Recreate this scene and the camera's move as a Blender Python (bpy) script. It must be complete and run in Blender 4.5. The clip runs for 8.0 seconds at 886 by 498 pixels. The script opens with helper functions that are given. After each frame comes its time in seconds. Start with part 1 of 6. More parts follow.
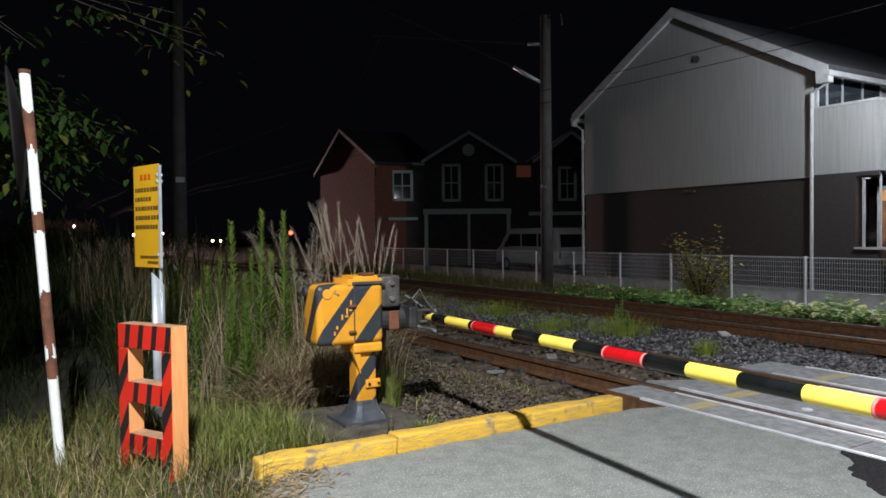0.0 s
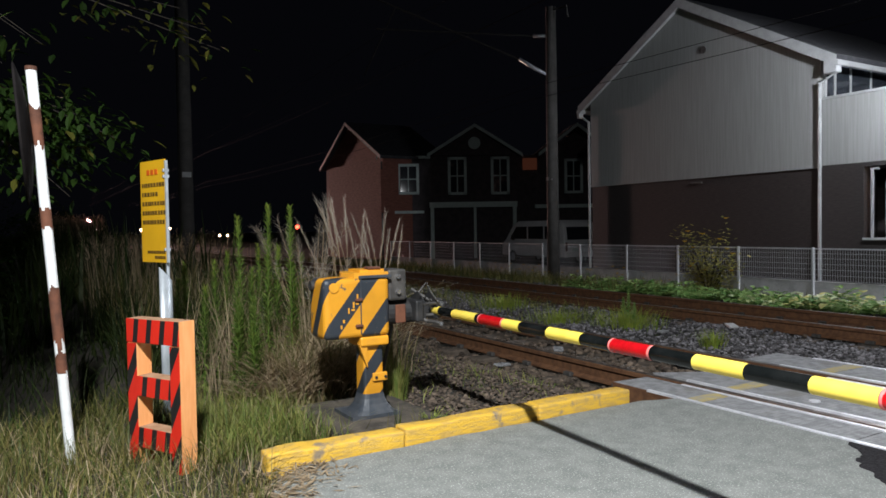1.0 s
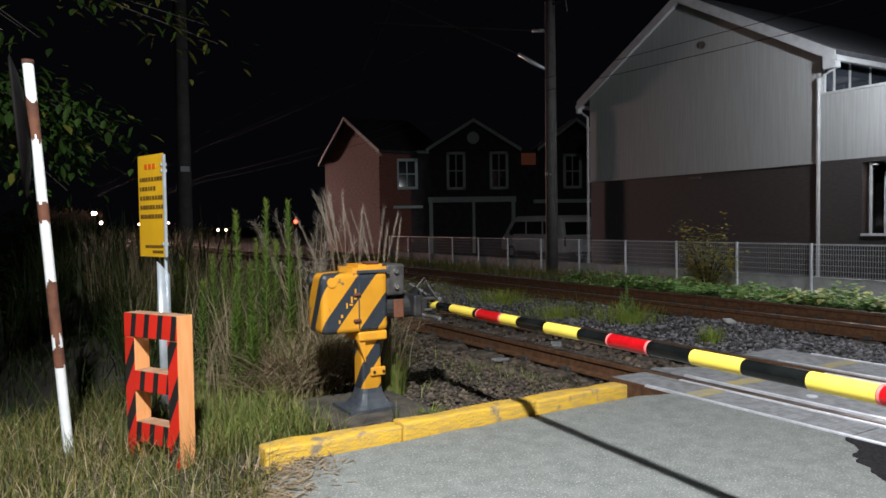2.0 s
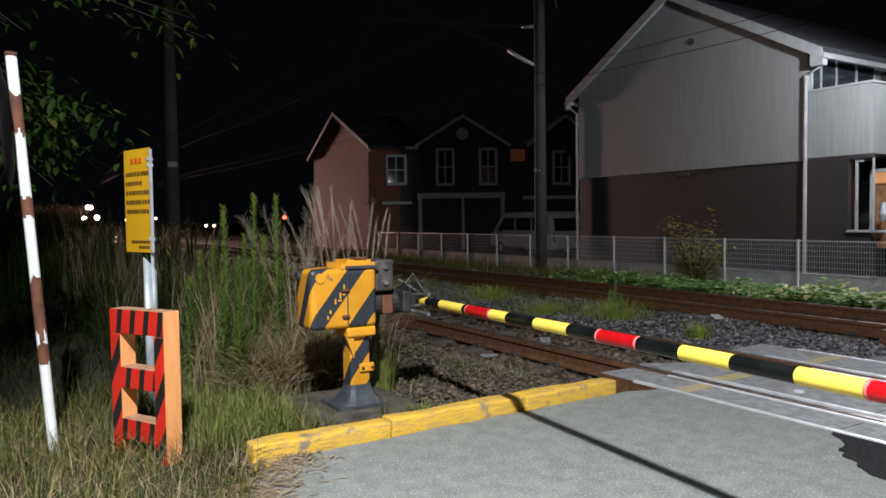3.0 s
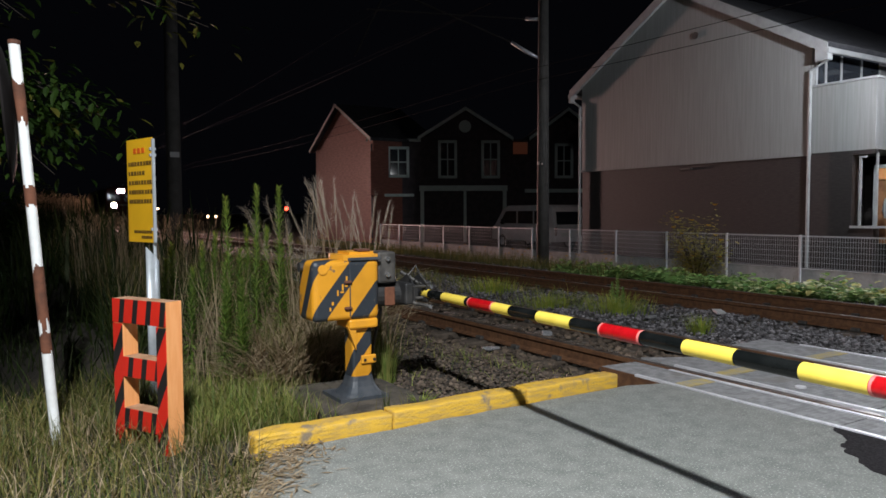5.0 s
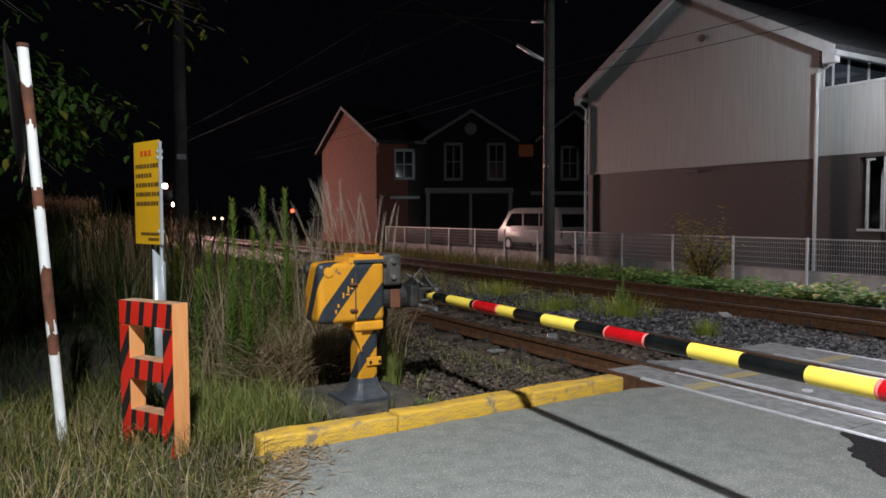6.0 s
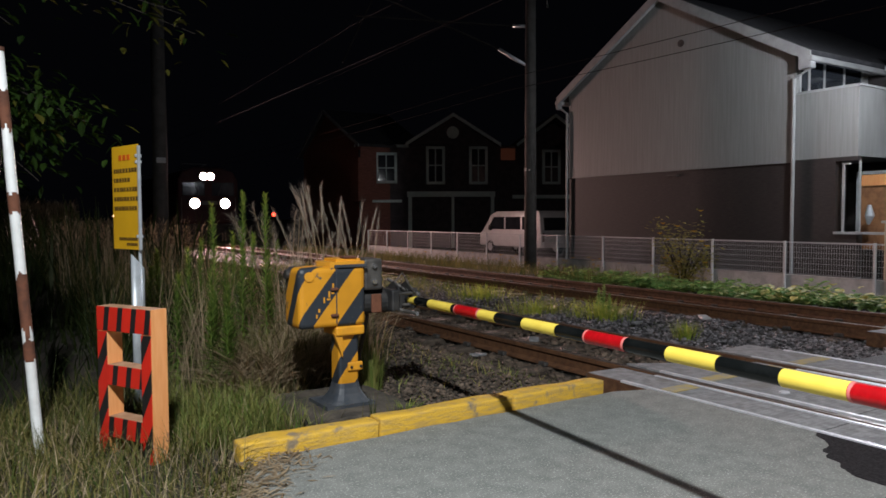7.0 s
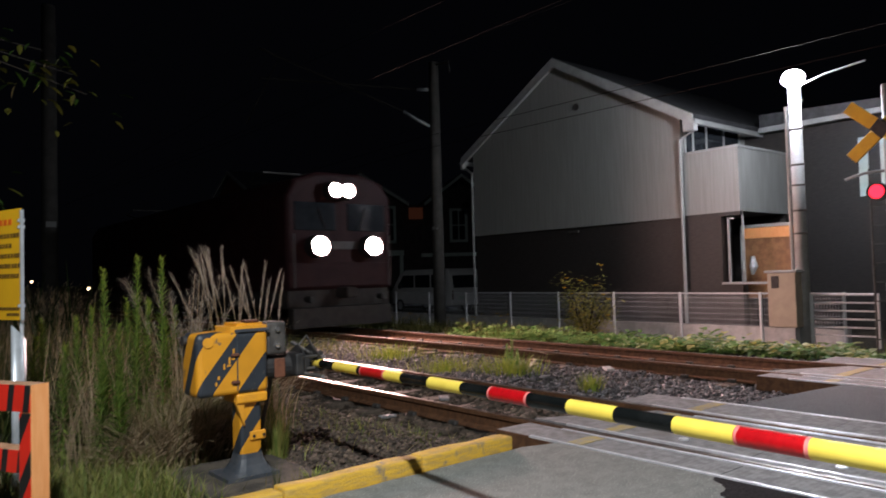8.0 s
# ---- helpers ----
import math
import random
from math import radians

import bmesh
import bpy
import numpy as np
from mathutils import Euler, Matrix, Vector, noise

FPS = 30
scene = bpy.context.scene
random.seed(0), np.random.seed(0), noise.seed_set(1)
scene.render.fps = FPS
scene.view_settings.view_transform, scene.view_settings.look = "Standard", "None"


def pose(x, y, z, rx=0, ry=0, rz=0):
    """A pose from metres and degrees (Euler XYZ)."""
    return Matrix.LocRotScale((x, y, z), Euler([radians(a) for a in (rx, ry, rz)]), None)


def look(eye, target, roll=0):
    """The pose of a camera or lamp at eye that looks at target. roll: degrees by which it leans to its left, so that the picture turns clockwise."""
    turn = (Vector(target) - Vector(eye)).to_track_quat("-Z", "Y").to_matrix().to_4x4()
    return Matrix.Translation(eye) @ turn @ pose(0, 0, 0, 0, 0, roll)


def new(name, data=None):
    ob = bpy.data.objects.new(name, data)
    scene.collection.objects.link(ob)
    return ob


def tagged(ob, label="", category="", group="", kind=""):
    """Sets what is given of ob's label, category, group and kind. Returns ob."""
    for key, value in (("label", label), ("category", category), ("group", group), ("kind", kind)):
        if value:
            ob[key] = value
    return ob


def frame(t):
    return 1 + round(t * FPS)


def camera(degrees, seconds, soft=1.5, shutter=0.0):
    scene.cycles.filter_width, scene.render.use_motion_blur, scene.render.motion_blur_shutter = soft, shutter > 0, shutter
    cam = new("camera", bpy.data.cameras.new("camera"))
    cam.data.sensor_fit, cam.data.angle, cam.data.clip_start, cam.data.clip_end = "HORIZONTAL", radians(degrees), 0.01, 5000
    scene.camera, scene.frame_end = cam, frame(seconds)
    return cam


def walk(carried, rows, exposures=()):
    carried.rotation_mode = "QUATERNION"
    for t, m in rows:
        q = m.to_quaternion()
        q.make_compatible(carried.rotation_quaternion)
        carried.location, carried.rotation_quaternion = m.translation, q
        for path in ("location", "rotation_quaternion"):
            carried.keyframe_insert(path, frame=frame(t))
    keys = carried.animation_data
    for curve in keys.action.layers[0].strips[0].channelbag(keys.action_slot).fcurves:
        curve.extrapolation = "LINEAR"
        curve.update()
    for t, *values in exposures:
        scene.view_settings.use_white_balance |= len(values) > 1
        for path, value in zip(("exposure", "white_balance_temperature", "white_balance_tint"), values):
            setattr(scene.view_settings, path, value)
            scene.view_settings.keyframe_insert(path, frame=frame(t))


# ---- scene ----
cam = camera(63.78, 8.0, soft=1.6, shutter=0.3)
PATH = [
    (0.0, -0.000, -0.000, 1.200, 88.88, 0.58, -31.00),
    (0.5, 0.002, -0.003, 1.201, 88.66, 0.97, -30.71),
    (1.0, 0.001, -0.004, 1.201, 88.34, 0.93, -30.49),
    (2.5, 0.008, -0.000, 1.200, 87.79, 0.79, -30.87),
    (3.0, 0.012, 0.009, 1.197, 87.61, 0.74, -31.47),
    (3.5, 0.016, 0.014, 1.194, 87.41, 0.47, -31.72),
    (4.0, 0.018, 0.020, 1.196, 87.12, 0.45, -31.83),
    (4.5, 0.012, 0.021, 1.195, 86.94, 0.35, -31.65),
    (6.0, 0.008, 0.017, 1.197, 87.20, 0.20, -30.87),
    (6.5, 0.007, 0.015, 1.198, 87.18, 0.03, -31.24),
    (7.0, 0.012, 0.005, 1.204, 87.47, 0.27, -32.28),
    (7.5, 0.020, -0.009, 1.205, 88.68, 1.14, -35.31),
    (8.0, 0.035, -0.023, 1.207, 92.08, 1.62, -39.50)]
walk(cam, [(r[0], pose(*r[1:])) for r in PATH], exposures=[(0.0, 0.1), (1.0, 0.1), (2.5, 0.05), (3.5, 0.0), (4.5, -0.15), (6.0, -0.4), (7.0, -0.6), (7.5, -0.65), (8.0, -0.65)])

# ---- world and lamps ----
world = bpy.data.worlds.new("night_sky")
scene.world = world
world.use_nodes = True
wn = world.node_tree
wn.nodes["Background"].inputs["Color"].default_value = (0.30, 0.32, 0.48, 1)
wn.nodes["Background"].inputs["Strength"].default_value = 0.0045


def area_lamp(name, eye, target, watts, size, colour):
    data = bpy.data.lights.new(name, "AREA")
    data.shape, data.size, data.energy, data.color, data.spread = "DISK", size, watts, colour, radians(150)
    ob = new(name, data)
    ob.matrix_world = look(eye, target)
    return ob


# street lamp on the near side of the crossing, above and behind the viewer
LAMP_NEAR = (-0.75, -0.9, 5.2)
area_lamp("street_lamp_light", (LAMP_NEAR[0], LAMP_NEAR[1], LAMP_NEAR[2] - 0.06), (0.35, 0.95, 0), 860, 0.22, (0.955, 0.99, 1.02))
# the lamp on the far pole and the headlights of the train glow by their material


# ---- materials ----
def rgba(c):
    return (c[0], c[1], c[2], 1)


def base_nodes(name, rough, metal, spec=0.5):
    m = bpy.data.materials.new(name)
    m.use_nodes = True
    nt = m.node_tree
    b = nt.nodes["Principled BSDF"]
    b.inputs["Roughness"].default_value, b.inputs["Metallic"].default_value = rough, metal
    b.inputs["Specular IOR Level"].default_value = spec
    tc = nt.nodes.new("ShaderNodeTexCoord")
    return m, nt, b, tc


def noise_node(nt, tc, scale, detail=5, rough=0.6, stretch=None):
    n = nt.nodes.new("ShaderNodeTexNoise")
    n.inputs["Scale"].default_value, n.inputs["Detail"].default_value, n.inputs["Roughness"].default_value = scale, detail, rough
    if stretch:
        mp = nt.nodes.new("ShaderNodeMapping")
        mp.inputs["Scale"].default_value = stretch
        nt.links.new(tc.outputs["Object"], mp.inputs["Vector"])
        nt.links.new(mp.outputs["Vector"], n.inputs["Vector"])
    else:
        nt.links.new(tc.outputs["Object"], n.inputs["Vector"])
    return n


def ramp(nt, src, p0, p1):
    r = nt.nodes.new("ShaderNodeMapRange")
    r.inputs["From Min"].default_value, r.inputs["From Max"].default_value = p0, p1
    r.interpolation_type = "SMOOTHSTEP"
    nt.links.new(src, r.inputs["Value"])
    return r.outputs["Result"]


def mix(nt, fac, a, b):
    m = nt.nodes.new("ShaderNodeMix")
    m.data_type = "RGBA"
    nt.links.new(fac, m.inputs["Factor"])
    for sock, v in ((m.inputs["A"], a), (m.inputs["B"], b)):
        if isinstance(v, tuple):
            sock.default_value = rgba(v)
        else:
            nt.links.new(v, sock)
    return m.outputs["Result"]


def bump(nt, b, src, strength, dist=0.01):
    n = nt.nodes.new("ShaderNodeBump")
    n.inputs["Strength"].default_value, n.inputs["Distance"].default_value = strength, dist
    nt.links.new(src, n.inputs["Height"])
    nt.links.new(n.outputs["Normal"], b.inputs["Normal"])


def mat(name, c1, c2, scale=6, rough=0.75, metal=0.0, fine=90, bumps=0.25, dist=0.004, lo=0.35, hi=0.65, c3=None, scale3=1.5, lo3=0.55, hi3=0.7, stretch=None, vary=0.0, spec=0.5):
    """Two colours mixed by a noise, a third in larger patches, fine relief, and a shade by object or island."""
    m, nt, b, tc = base_nodes(name, rough, metal, spec)
    n1 = noise_node(nt, tc, scale, stretch=stretch)
    col = mix(nt, ramp(nt, n1.outputs["Fac"], lo, hi), c1, c2)
    if c3:
        n3 = noise_node(nt, tc, scale3)
        col = mix(nt, ramp(nt, n3.outputs["Fac"], lo3, hi3), col, c3)
    if vary:
        g = nt.nodes.new("ShaderNodeNewGeometry")
        v = nt.nodes.new("ShaderNodeHueSaturation")
        r = nt.nodes.new("ShaderNodeMapRange")
        r.inputs["To Min"].default_value, r.inputs["To Max"].default_value = 1 - vary, 1 + vary
        nt.links.new(g.outputs["Random Per Island"], r.inputs["Value"])
        nt.links.new(r.outputs["Result"], v.inputs["Value"])
        nt.links.new(col, v.inputs["Color"])
        col = v.outputs["Color"]
    nt.links.new(col, b.inputs["Base Color"])
    if bumps:
        n2 = noise_node(nt, tc, fine, 4)
        bump(nt, b, n2.outputs["Fac"], bumps, dist)
    return m


def stripes(name, c1, c2, way, period, phase, duty, worn=(0.12, 0.10, 0.08), rough=0.45, lo=0.64, hi=0.70, wear_scale=9):
    """Diagonal bands of two paints with scuffs."""
    m, nt, b, tc = base_nodes(name, rough, 0)
    d = nt.nodes.new("ShaderNodeVectorMath")
    d.operation = "DOT_PRODUCT"
    d.inputs[1].default_value = [w / period for w in way]
    nt.links.new(tc.outputs["Object"], d.inputs[0])
    a = nt.nodes.new("ShaderNodeMath")
    a.operation, a.inputs[1].default_value = "ADD", phase
    nt.links.new(d.outputs["Value"], a.inputs[0])
    f = nt.nodes.new("ShaderNodeMath")
    f.operation = "FRACT"
    nt.links.new(a.outputs[0], f.inputs[0])
    g = nt.nodes.new("ShaderNodeMath")
    g.operation, g.inputs[1].default_value = "GREATER_THAN", duty
    nt.links.new(f.outputs[0], g.inputs[0])
    col = mix(nt, g.outputs[0], c1, c2)
    n = noise_node(nt, tc, wear_scale, 8, 0.7)
    col = mix(nt, ramp(nt, n.outputs["Fac"], lo, hi), col, worn)
    n2 = noise_node(nt, tc, 2.5, 4)
    h = nt.nodes.new("ShaderNodeHueSaturation")
    nt.links.new(ramp(nt, n2.outputs["Fac"], -0.6, 0.9), h.inputs["Value"])
    nt.links.new(col, h.inputs["Color"])
    nt.links.new(h.outputs["Color"], b.inputs["Base Color"])
    n3 = noise_node(nt, tc, 70, 4)
    bump(nt, b, n3.outputs["Fac"], 0.15, 0.003)
    return m


def glow(name, colour, strength):
    m = bpy.data.materials.new(name)
    m.use_nodes = True
    b = m.node_tree.nodes["Principled BSDF"]
    b.inputs["Base Color"].default_value = rgba(colour)
    b.inputs["Emission Color"].default_value = rgba(colour)
    b.inputs["Emission Strength"].default_value = strength
    return m


def leaf_mat(name, c1, c2, rough=0.5):
    m, nt, b, tc = base_nodes(name, rough, 0, 0.18)
    g = nt.nodes.new("ShaderNodeNewGeometry")
    col = mix(nt, g.outputs["Random Per Island"], c1, c2)
    n = noise_node(nt, tc, 2.2, 3)
    h = nt.nodes.new("ShaderNodeHueSaturation")
    nt.links.new(ramp(nt, n.outputs["Fac"], -0.5, 0.9), h.inputs["Value"])
    nt.links.new(col, h.inputs["Color"])
    nt.links.new(h.outputs["Color"], b.inputs["Base Color"])
    # thin leaves let a third of the light through
    tr = nt.nodes.new("ShaderNodeBsdfTranslucent")
    nt.links.new(h.outputs["Color"], tr.inputs["Color"])
    ms = nt.nodes.new("ShaderNodeMixShader")
    ms.inputs["Fac"].default_value = 0.35
    nt.links.new(b.outputs["BSDF"], ms.inputs[1])
    nt.links.new(tr.outputs["BSDF"], ms.inputs[2])
    nt.links.new(ms.outputs["Shader"], nt.nodes["Material Output"].inputs["Surface"])
    return m


M_ASPHALT = mat("asphalt", (0.138, 0.146, 0.136), (0.190, 0.197, 0.183), 9, 0.85, 0, 120, 0.60, 0.006, 0.32, 0.68, (0.38, 0.39, 0.365), 90, 0.55, 0.66)
M_ASPHALT_NEW = mat("dark_asphalt", (0.035, 0.035, 0.04), (0.075, 0.075, 0.08), 60, 0.7, 0, 160, 0.6, 0.006)
# near-black asphalt colour for the shadow painted on the road
M_ROAD_SHADOW = mat("shadowed_asphalt", (0.010, 0.009, 0.010), (0.026, 0.024, 0.026), 60, 0.9, 0, 160, 0.6, 0.006, spec=0.1)
M_SOIL = mat("soil", (0.018, 0.015, 0.010), (0.045, 0.036, 0.024), 7, 0.95, 0, 45, 0.7, 0.02, c3=(0.045, 0.055, 0.02), scale3=0.8)
M_STONE = mat("ballast_stone", (0.040, 0.036, 0.038), (0.19, 0.18, 0.19), 14, 0.7, 0, 60, 0.4, 0.004, vary=0.8)
M_STONE_RUST = mat("rusty_ballast_stone", (0.048, 0.034, 0.024), (0.115, 0.085, 0.062), 9, 0.9, 0, 60, 0.4, 0.004, vary=0.55)
M_RUST = mat("rusty_rail_steel", (0.085, 0.038, 0.018), (0.15, 0.07, 0.032), 14, 0.75, 0.2, 90, 0.3, 0.003)
M_RAILTOP = mat("polished_rail_head", (0.16, 0.12, 0.10), (0.30, 0.26, 0.23), 10, 0.34, 0.8, 120, 0.05, 0.001)
M_SLEEPER = mat("weathered_sleeper", (0.050, 0.038, 0.028), (0.10, 0.078, 0.060), 5, 0.9, 0, 50, 0.4, 0.006, c3=(0.08, 0.05, 0.03), scale3=2)
M_SLAB = mat("crossing_slab_concrete", (0.16, 0.16, 0.165), (0.26, 0.26, 0.265), 12, 0.75, 0, 90, 0.35, 0.004, c3=(0.16, 0.15, 0.14), scale3=2.2)
def add_tread(m, scale):
    """A cast diamond tread over the panel's colour and relief."""
    nt = m.node_tree
    b = nt.nodes["Principled BSDF"]
    tc = nt.nodes.new("ShaderNodeTexCoord")
    mp = nt.nodes.new("ShaderNodeMapping")
    mp.inputs["Rotation"].default_value = (0, 0, radians(45))
    nt.links.new(tc.outputs["Object"], mp.inputs["Vector"])
    ch = nt.nodes.new("ShaderNodeTexChecker")
    ch.inputs["Scale"].default_value = scale
    nt.links.new(mp.outputs["Vector"], ch.inputs["Vector"])
    hs = nt.nodes.new("ShaderNodeHueSaturation")
    rg = nt.nodes.new("ShaderNodeMapRange")
    rg.inputs["To Min"].default_value, rg.inputs["To Max"].default_value = 0.90, 1.06
    nt.links.new(ch.outputs["Fac"], rg.inputs["Value"])
    nt.links.new(rg.outputs["Result"], hs.inputs["Value"])
    nt.links.new(b.inputs["Base Color"].links[0].from_socket, hs.inputs["Color"])
    nt.links.new(hs.outputs["Color"], b.inputs["Base Color"])


add_tread(M_SLAB, 38)
M_STEEL = mat("worn_edge_steel", (0.62, 0.62, 0.66), (0.80, 0.80, 0.84), 9, 0.38, 0.35, 90, 0.08, 0.002)
M_FADED_YELLOW = mat("faded_yellow_road_paint", (0.42, 0.32, 0.10), (0.30, 0.27, 0.20), 14, 0.8, 0, 80, 0.3, 0.003)
M_KERB = mat("yellow_kerb_paint", (0.62, 0.37, 0.035), (0.46, 0.29, 0.065), 16, 0.75, 0, 70, 0.8, 0.010, 0.42, 0.62, (0.22, 0.17, 0.11), 6, 0.58, 0.70, stretch=(0.5, 1, 3))
M_CONC = mat("grey_concrete", (0.38, 0.38, 0.38), (0.52, 0.52, 0.52), 4, 0.85, 0, 60, 0.3, 0.004)
M_CONC_DARK = mat("dirty_concrete", (0.032, 0.026, 0.020), (0.085, 0.070, 0.052), 7, 0.95, 0, 40, 0.6, 0.01)
M_GATE = stripes("gate_stripes", (0.70, 0.31, 0.018), (0.028, 0.035, 0.045), (1.25, -1.8, -1), 0.344, 0.743, 0.56, lo=0.60, hi=0.65, wear_scale=11)
M_GATE_COL = stripes("column_stripes", (0.70, 0.31, 0.018), (0.028, 0.035, 0.045), (1.3, -1.3, -1), 0.30, 0.463, 0.57)
M_YELLOW = mat("yellow_machine_paint", (0.70, 0.31, 0.018), (0.58, 0.26, 0.025), 8, 0.45, 0, 80, 0.15, 0.003, c3=(0.16, 0.09, 0.04), scale3=9, lo3=0.66, hi3=0.7)
M_NAVY = mat("blue_black_paint", (0.028, 0.035, 0.045), (0.055, 0.06, 0.068), 8, 0.5, 0, 80, 0.2, 0.003, c3=(0.12, 0.07, 0.04), scale3=9, lo3=0.68, hi3=0.72)
M_GREYMETAL = mat("grey_cast_metal", (0.045, 0.042, 0.040), (0.09, 0.084, 0.078), 10, 0.6, 0.3, 80, 0.3, 0.003)
M_BLACK = mat("black_rubber_and_iron", (0.012, 0.012, 0.013), (0.03, 0.028, 0.027), 10, 0.6, 0, 80, 0.2, 0.003)
M_CHROME = mat("bright_bolt_steel", (0.5, 0.5, 0.5), (0.65, 0.65, 0.65), 10, 0.25, 0.9, 80, 0.05, 0.001)
M_ARM_Y = mat("yellow_arm_sleeve", (0.85, 0.66, 0.10), (0.78, 0.58, 0.08), 6, 0.4, 0, 90, 0.06, 0.002)
M_ARM_B = mat("black_arm_sleeve", (0.004, 0.005, 0.005), (0.009, 0.010, 0.010), 6, 0.14, 0, 90, 0.03, 0.002, spec=0.25)
M_ARM_R = mat("red_reflective_sleeve", (0.46, 0.004, 0.008), (0.36, 0.003, 0.006), 30, 0.35, 0, 200, 0.05, 0.001)
M_ARM_PINK = mat("faded_sleeve_edge", (0.75, 0.22, 0.20), (0.65, 0.16, 0.15), 20, 0.5, 0, 90, 0.05, 0.001)
M_FRAMEFACE = stripes("barrier_stripes", (0.66, 0.022, 0.010), (0.014, 0.013, 0.013), (1, 0, -0.15), 0.105, 0.107, 0.63, (0.55, 0.10, 0.05), 0.5, 0.72, 0.78)
M_FRAMELEG = stripes("barrier_leg_stripes", (0.66, 0.022, 0.010), (0.014, 0.013, 0.013), (1.95, 0, -1), 0.275, 0.373, 0.58, (0.55, 0.10, 0.05), 0.5, 0.72, 0.78)
M_ORANGE = mat("orange_painted_wood", (0.76, 0.34, 0.13), (0.70, 0.29, 0.10), 5, 0.6, 0, 50, 0.15, 0.003, stretch=(8, 8, 1), c3=(0.45, 0.22, 0.12), scale3=8, lo3=0.68, hi3=0.75)
M_WOODTOP = mat("bare_board_edge", (0.28, 0.15, 0.08), (0.40, 0.24, 0.14), 9, 0.8, 0, 60, 0.3, 0.003)
M_WHITEPOLE = mat("white_paint_with_rust", (0.72, 0.74, 0.74), (0.62, 0.63, 0.62), 9, 0.5, 0, 60, 0.2, 0.003, c3=(0.10, 0.035, 0.015), scale3=5, lo3=0.66, hi3=0.68)
M_RUSTPAINT = mat("rust_patch", (0.07, 0.026, 0.014), (0.14, 0.05, 0.025), 12, 0.85, 0, 60, 0.4, 0.003)
M_GALV = mat("galvanised_steel", (0.46, 0.50, 0.53), (0.58, 0.62, 0.66), 8, 0.42, 0.45, 60, 0.08, 0.002)
M_SIGN = mat("yellow_sign_plate", (0.80, 0.44, 0.015), (0.72, 0.39, 0.015), 3, 0.45, 0, 50, 0.04, 0.001)
M_SIGNRED = mat("red_sign_print", (0.72, 0.13, 0.01), (0.66, 0.11, 0.01), 6, 0.5, 0, 50, 0.02, 0.001)
M_SIGNBLACK = mat("dark_sign_print", (0.10, 0.055, 0.01), (0.14, 0.075, 0.012), 6, 0.5, 0, 50, 0.02, 0.001)
M_MIRRORBACK = mat("orange_grey_mirror_shell", (0.008, 0.007, 0.007), (0.014, 0.012, 0.012), 6, 0.9, 0, 50, 0.1, 0.002, spec=0.05)
M_SIDING_UP = mat("pale_grey_siding", (0.235, 0.235, 0.225), (0.28, 0.28, 0.27), 1.5, 0.55, 0, 30, 0.2, 0.004, stretch=(3, 14, 0.5))
M_SIDING_LOW = mat("dark_brown_siding", (0.024, 0.020, 0.019), (0.037, 0.031, 0.029), 3, 0.6, 0, 30, 0.25, 0.004, stretch=(2, 2, 14))
M_TRIM = mat("off_white_trim", (0.30, 0.305, 0.30), (0.36, 0.365, 0.36), 4, 0.5, 0, 40, 0.08, 0.002)
M_ROOF = mat("dark_roof_slate", (0.035, 0.035, 0.038), (0.06, 0.06, 0.064), 5, 0.7, 0, 40, 0.3, 0.004)
M_WINDOW = mat("dark_window_glass", (0.02, 0.024, 0.03), (0.03, 0.034, 0.04), 2, 0.06, 0, 20, 0.0, 0.001)
M_WOODBOARD = mat("brown_wooden_board", (0.30, 0.14, 0.06), (0.20, 0.09, 0.04), 6, 0.7, 0, 40, 0.2, 0.003)
M_FENCE = mat("white_fence_steel", (0.66, 0.67, 0.68), (0.58, 0.60, 0.62), 8, 0.5, 0.1, 40, 0.05, 0.001)
M_WIRE = mat("grey_fence_wire", (0.60, 0.62, 0.64), (0.52, 0.54, 0.56), 8, 0.5, 0.2, 40, 0.05, 0.001)
M_CABLE = mat("sooty_wire", (0.010, 0.009, 0.008), (0.016, 0.014, 0.013), 8, 0.95, 0.0, 40, 0.05, 0.001, spec=0.05)
M_POLE = mat("sooty_concrete_pole", (0.058, 0.054, 0.050), (0.085, 0.080, 0.074), 3, 0.85, 0, 40, 0.2, 0.003)
M_LAMPPOLE = mat("pale_lamp_pole", (0.34, 0.34, 0.335), (0.26, 0.26, 0.255), 3, 0.6, 0, 40, 0.15, 0.002)
M_BEIGE = mat("beige_cabinet_paint", (0.42, 0.36, 0.28), (0.36, 0.31, 0.24), 4, 0.5, 0, 40, 0.08, 0.002)
M_BRICK = mat("red_brick_cladding", (0.23, 0.085, 0.058), (0.32, 0.125, 0.09), 3, 0.8, 0, 40, 0.3, 0.004, stretch=(1, 1, 5), vary=0.12)
M_DARKWALL = mat("dark_render_wall", (0.05, 0.042, 0.045), (0.08, 0.065, 0.068), 3, 0.8, 0, 40, 0.2, 0.004)
M_GREENTRIM = mat("pale_window_trim", (0.62, 0.72, 0.68), (0.54, 0.64, 0.60), 4, 0.6, 0, 40, 0.05, 0.002)
M_VAN = mat("dusty_van_paint", (0.80, 0.81, 0.82), (0.72, 0.73, 0.74), 3, 0.25, 0, 40, 0.01, 0.001)
M_TYRE = mat("tyre_rubber", (0.015, 0.015, 0.015), (0.025, 0.025, 0.025), 9, 0.85, 0, 60, 0.2, 0.002)
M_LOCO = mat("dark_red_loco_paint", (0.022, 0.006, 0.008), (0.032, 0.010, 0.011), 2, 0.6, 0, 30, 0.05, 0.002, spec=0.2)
M_LOCO_GREY = mat("grey_loco_paint", (0.045, 0.040, 0.040), (0.07, 0.062, 0.06), 2, 0.55, 0, 30, 0.05, 0.002)
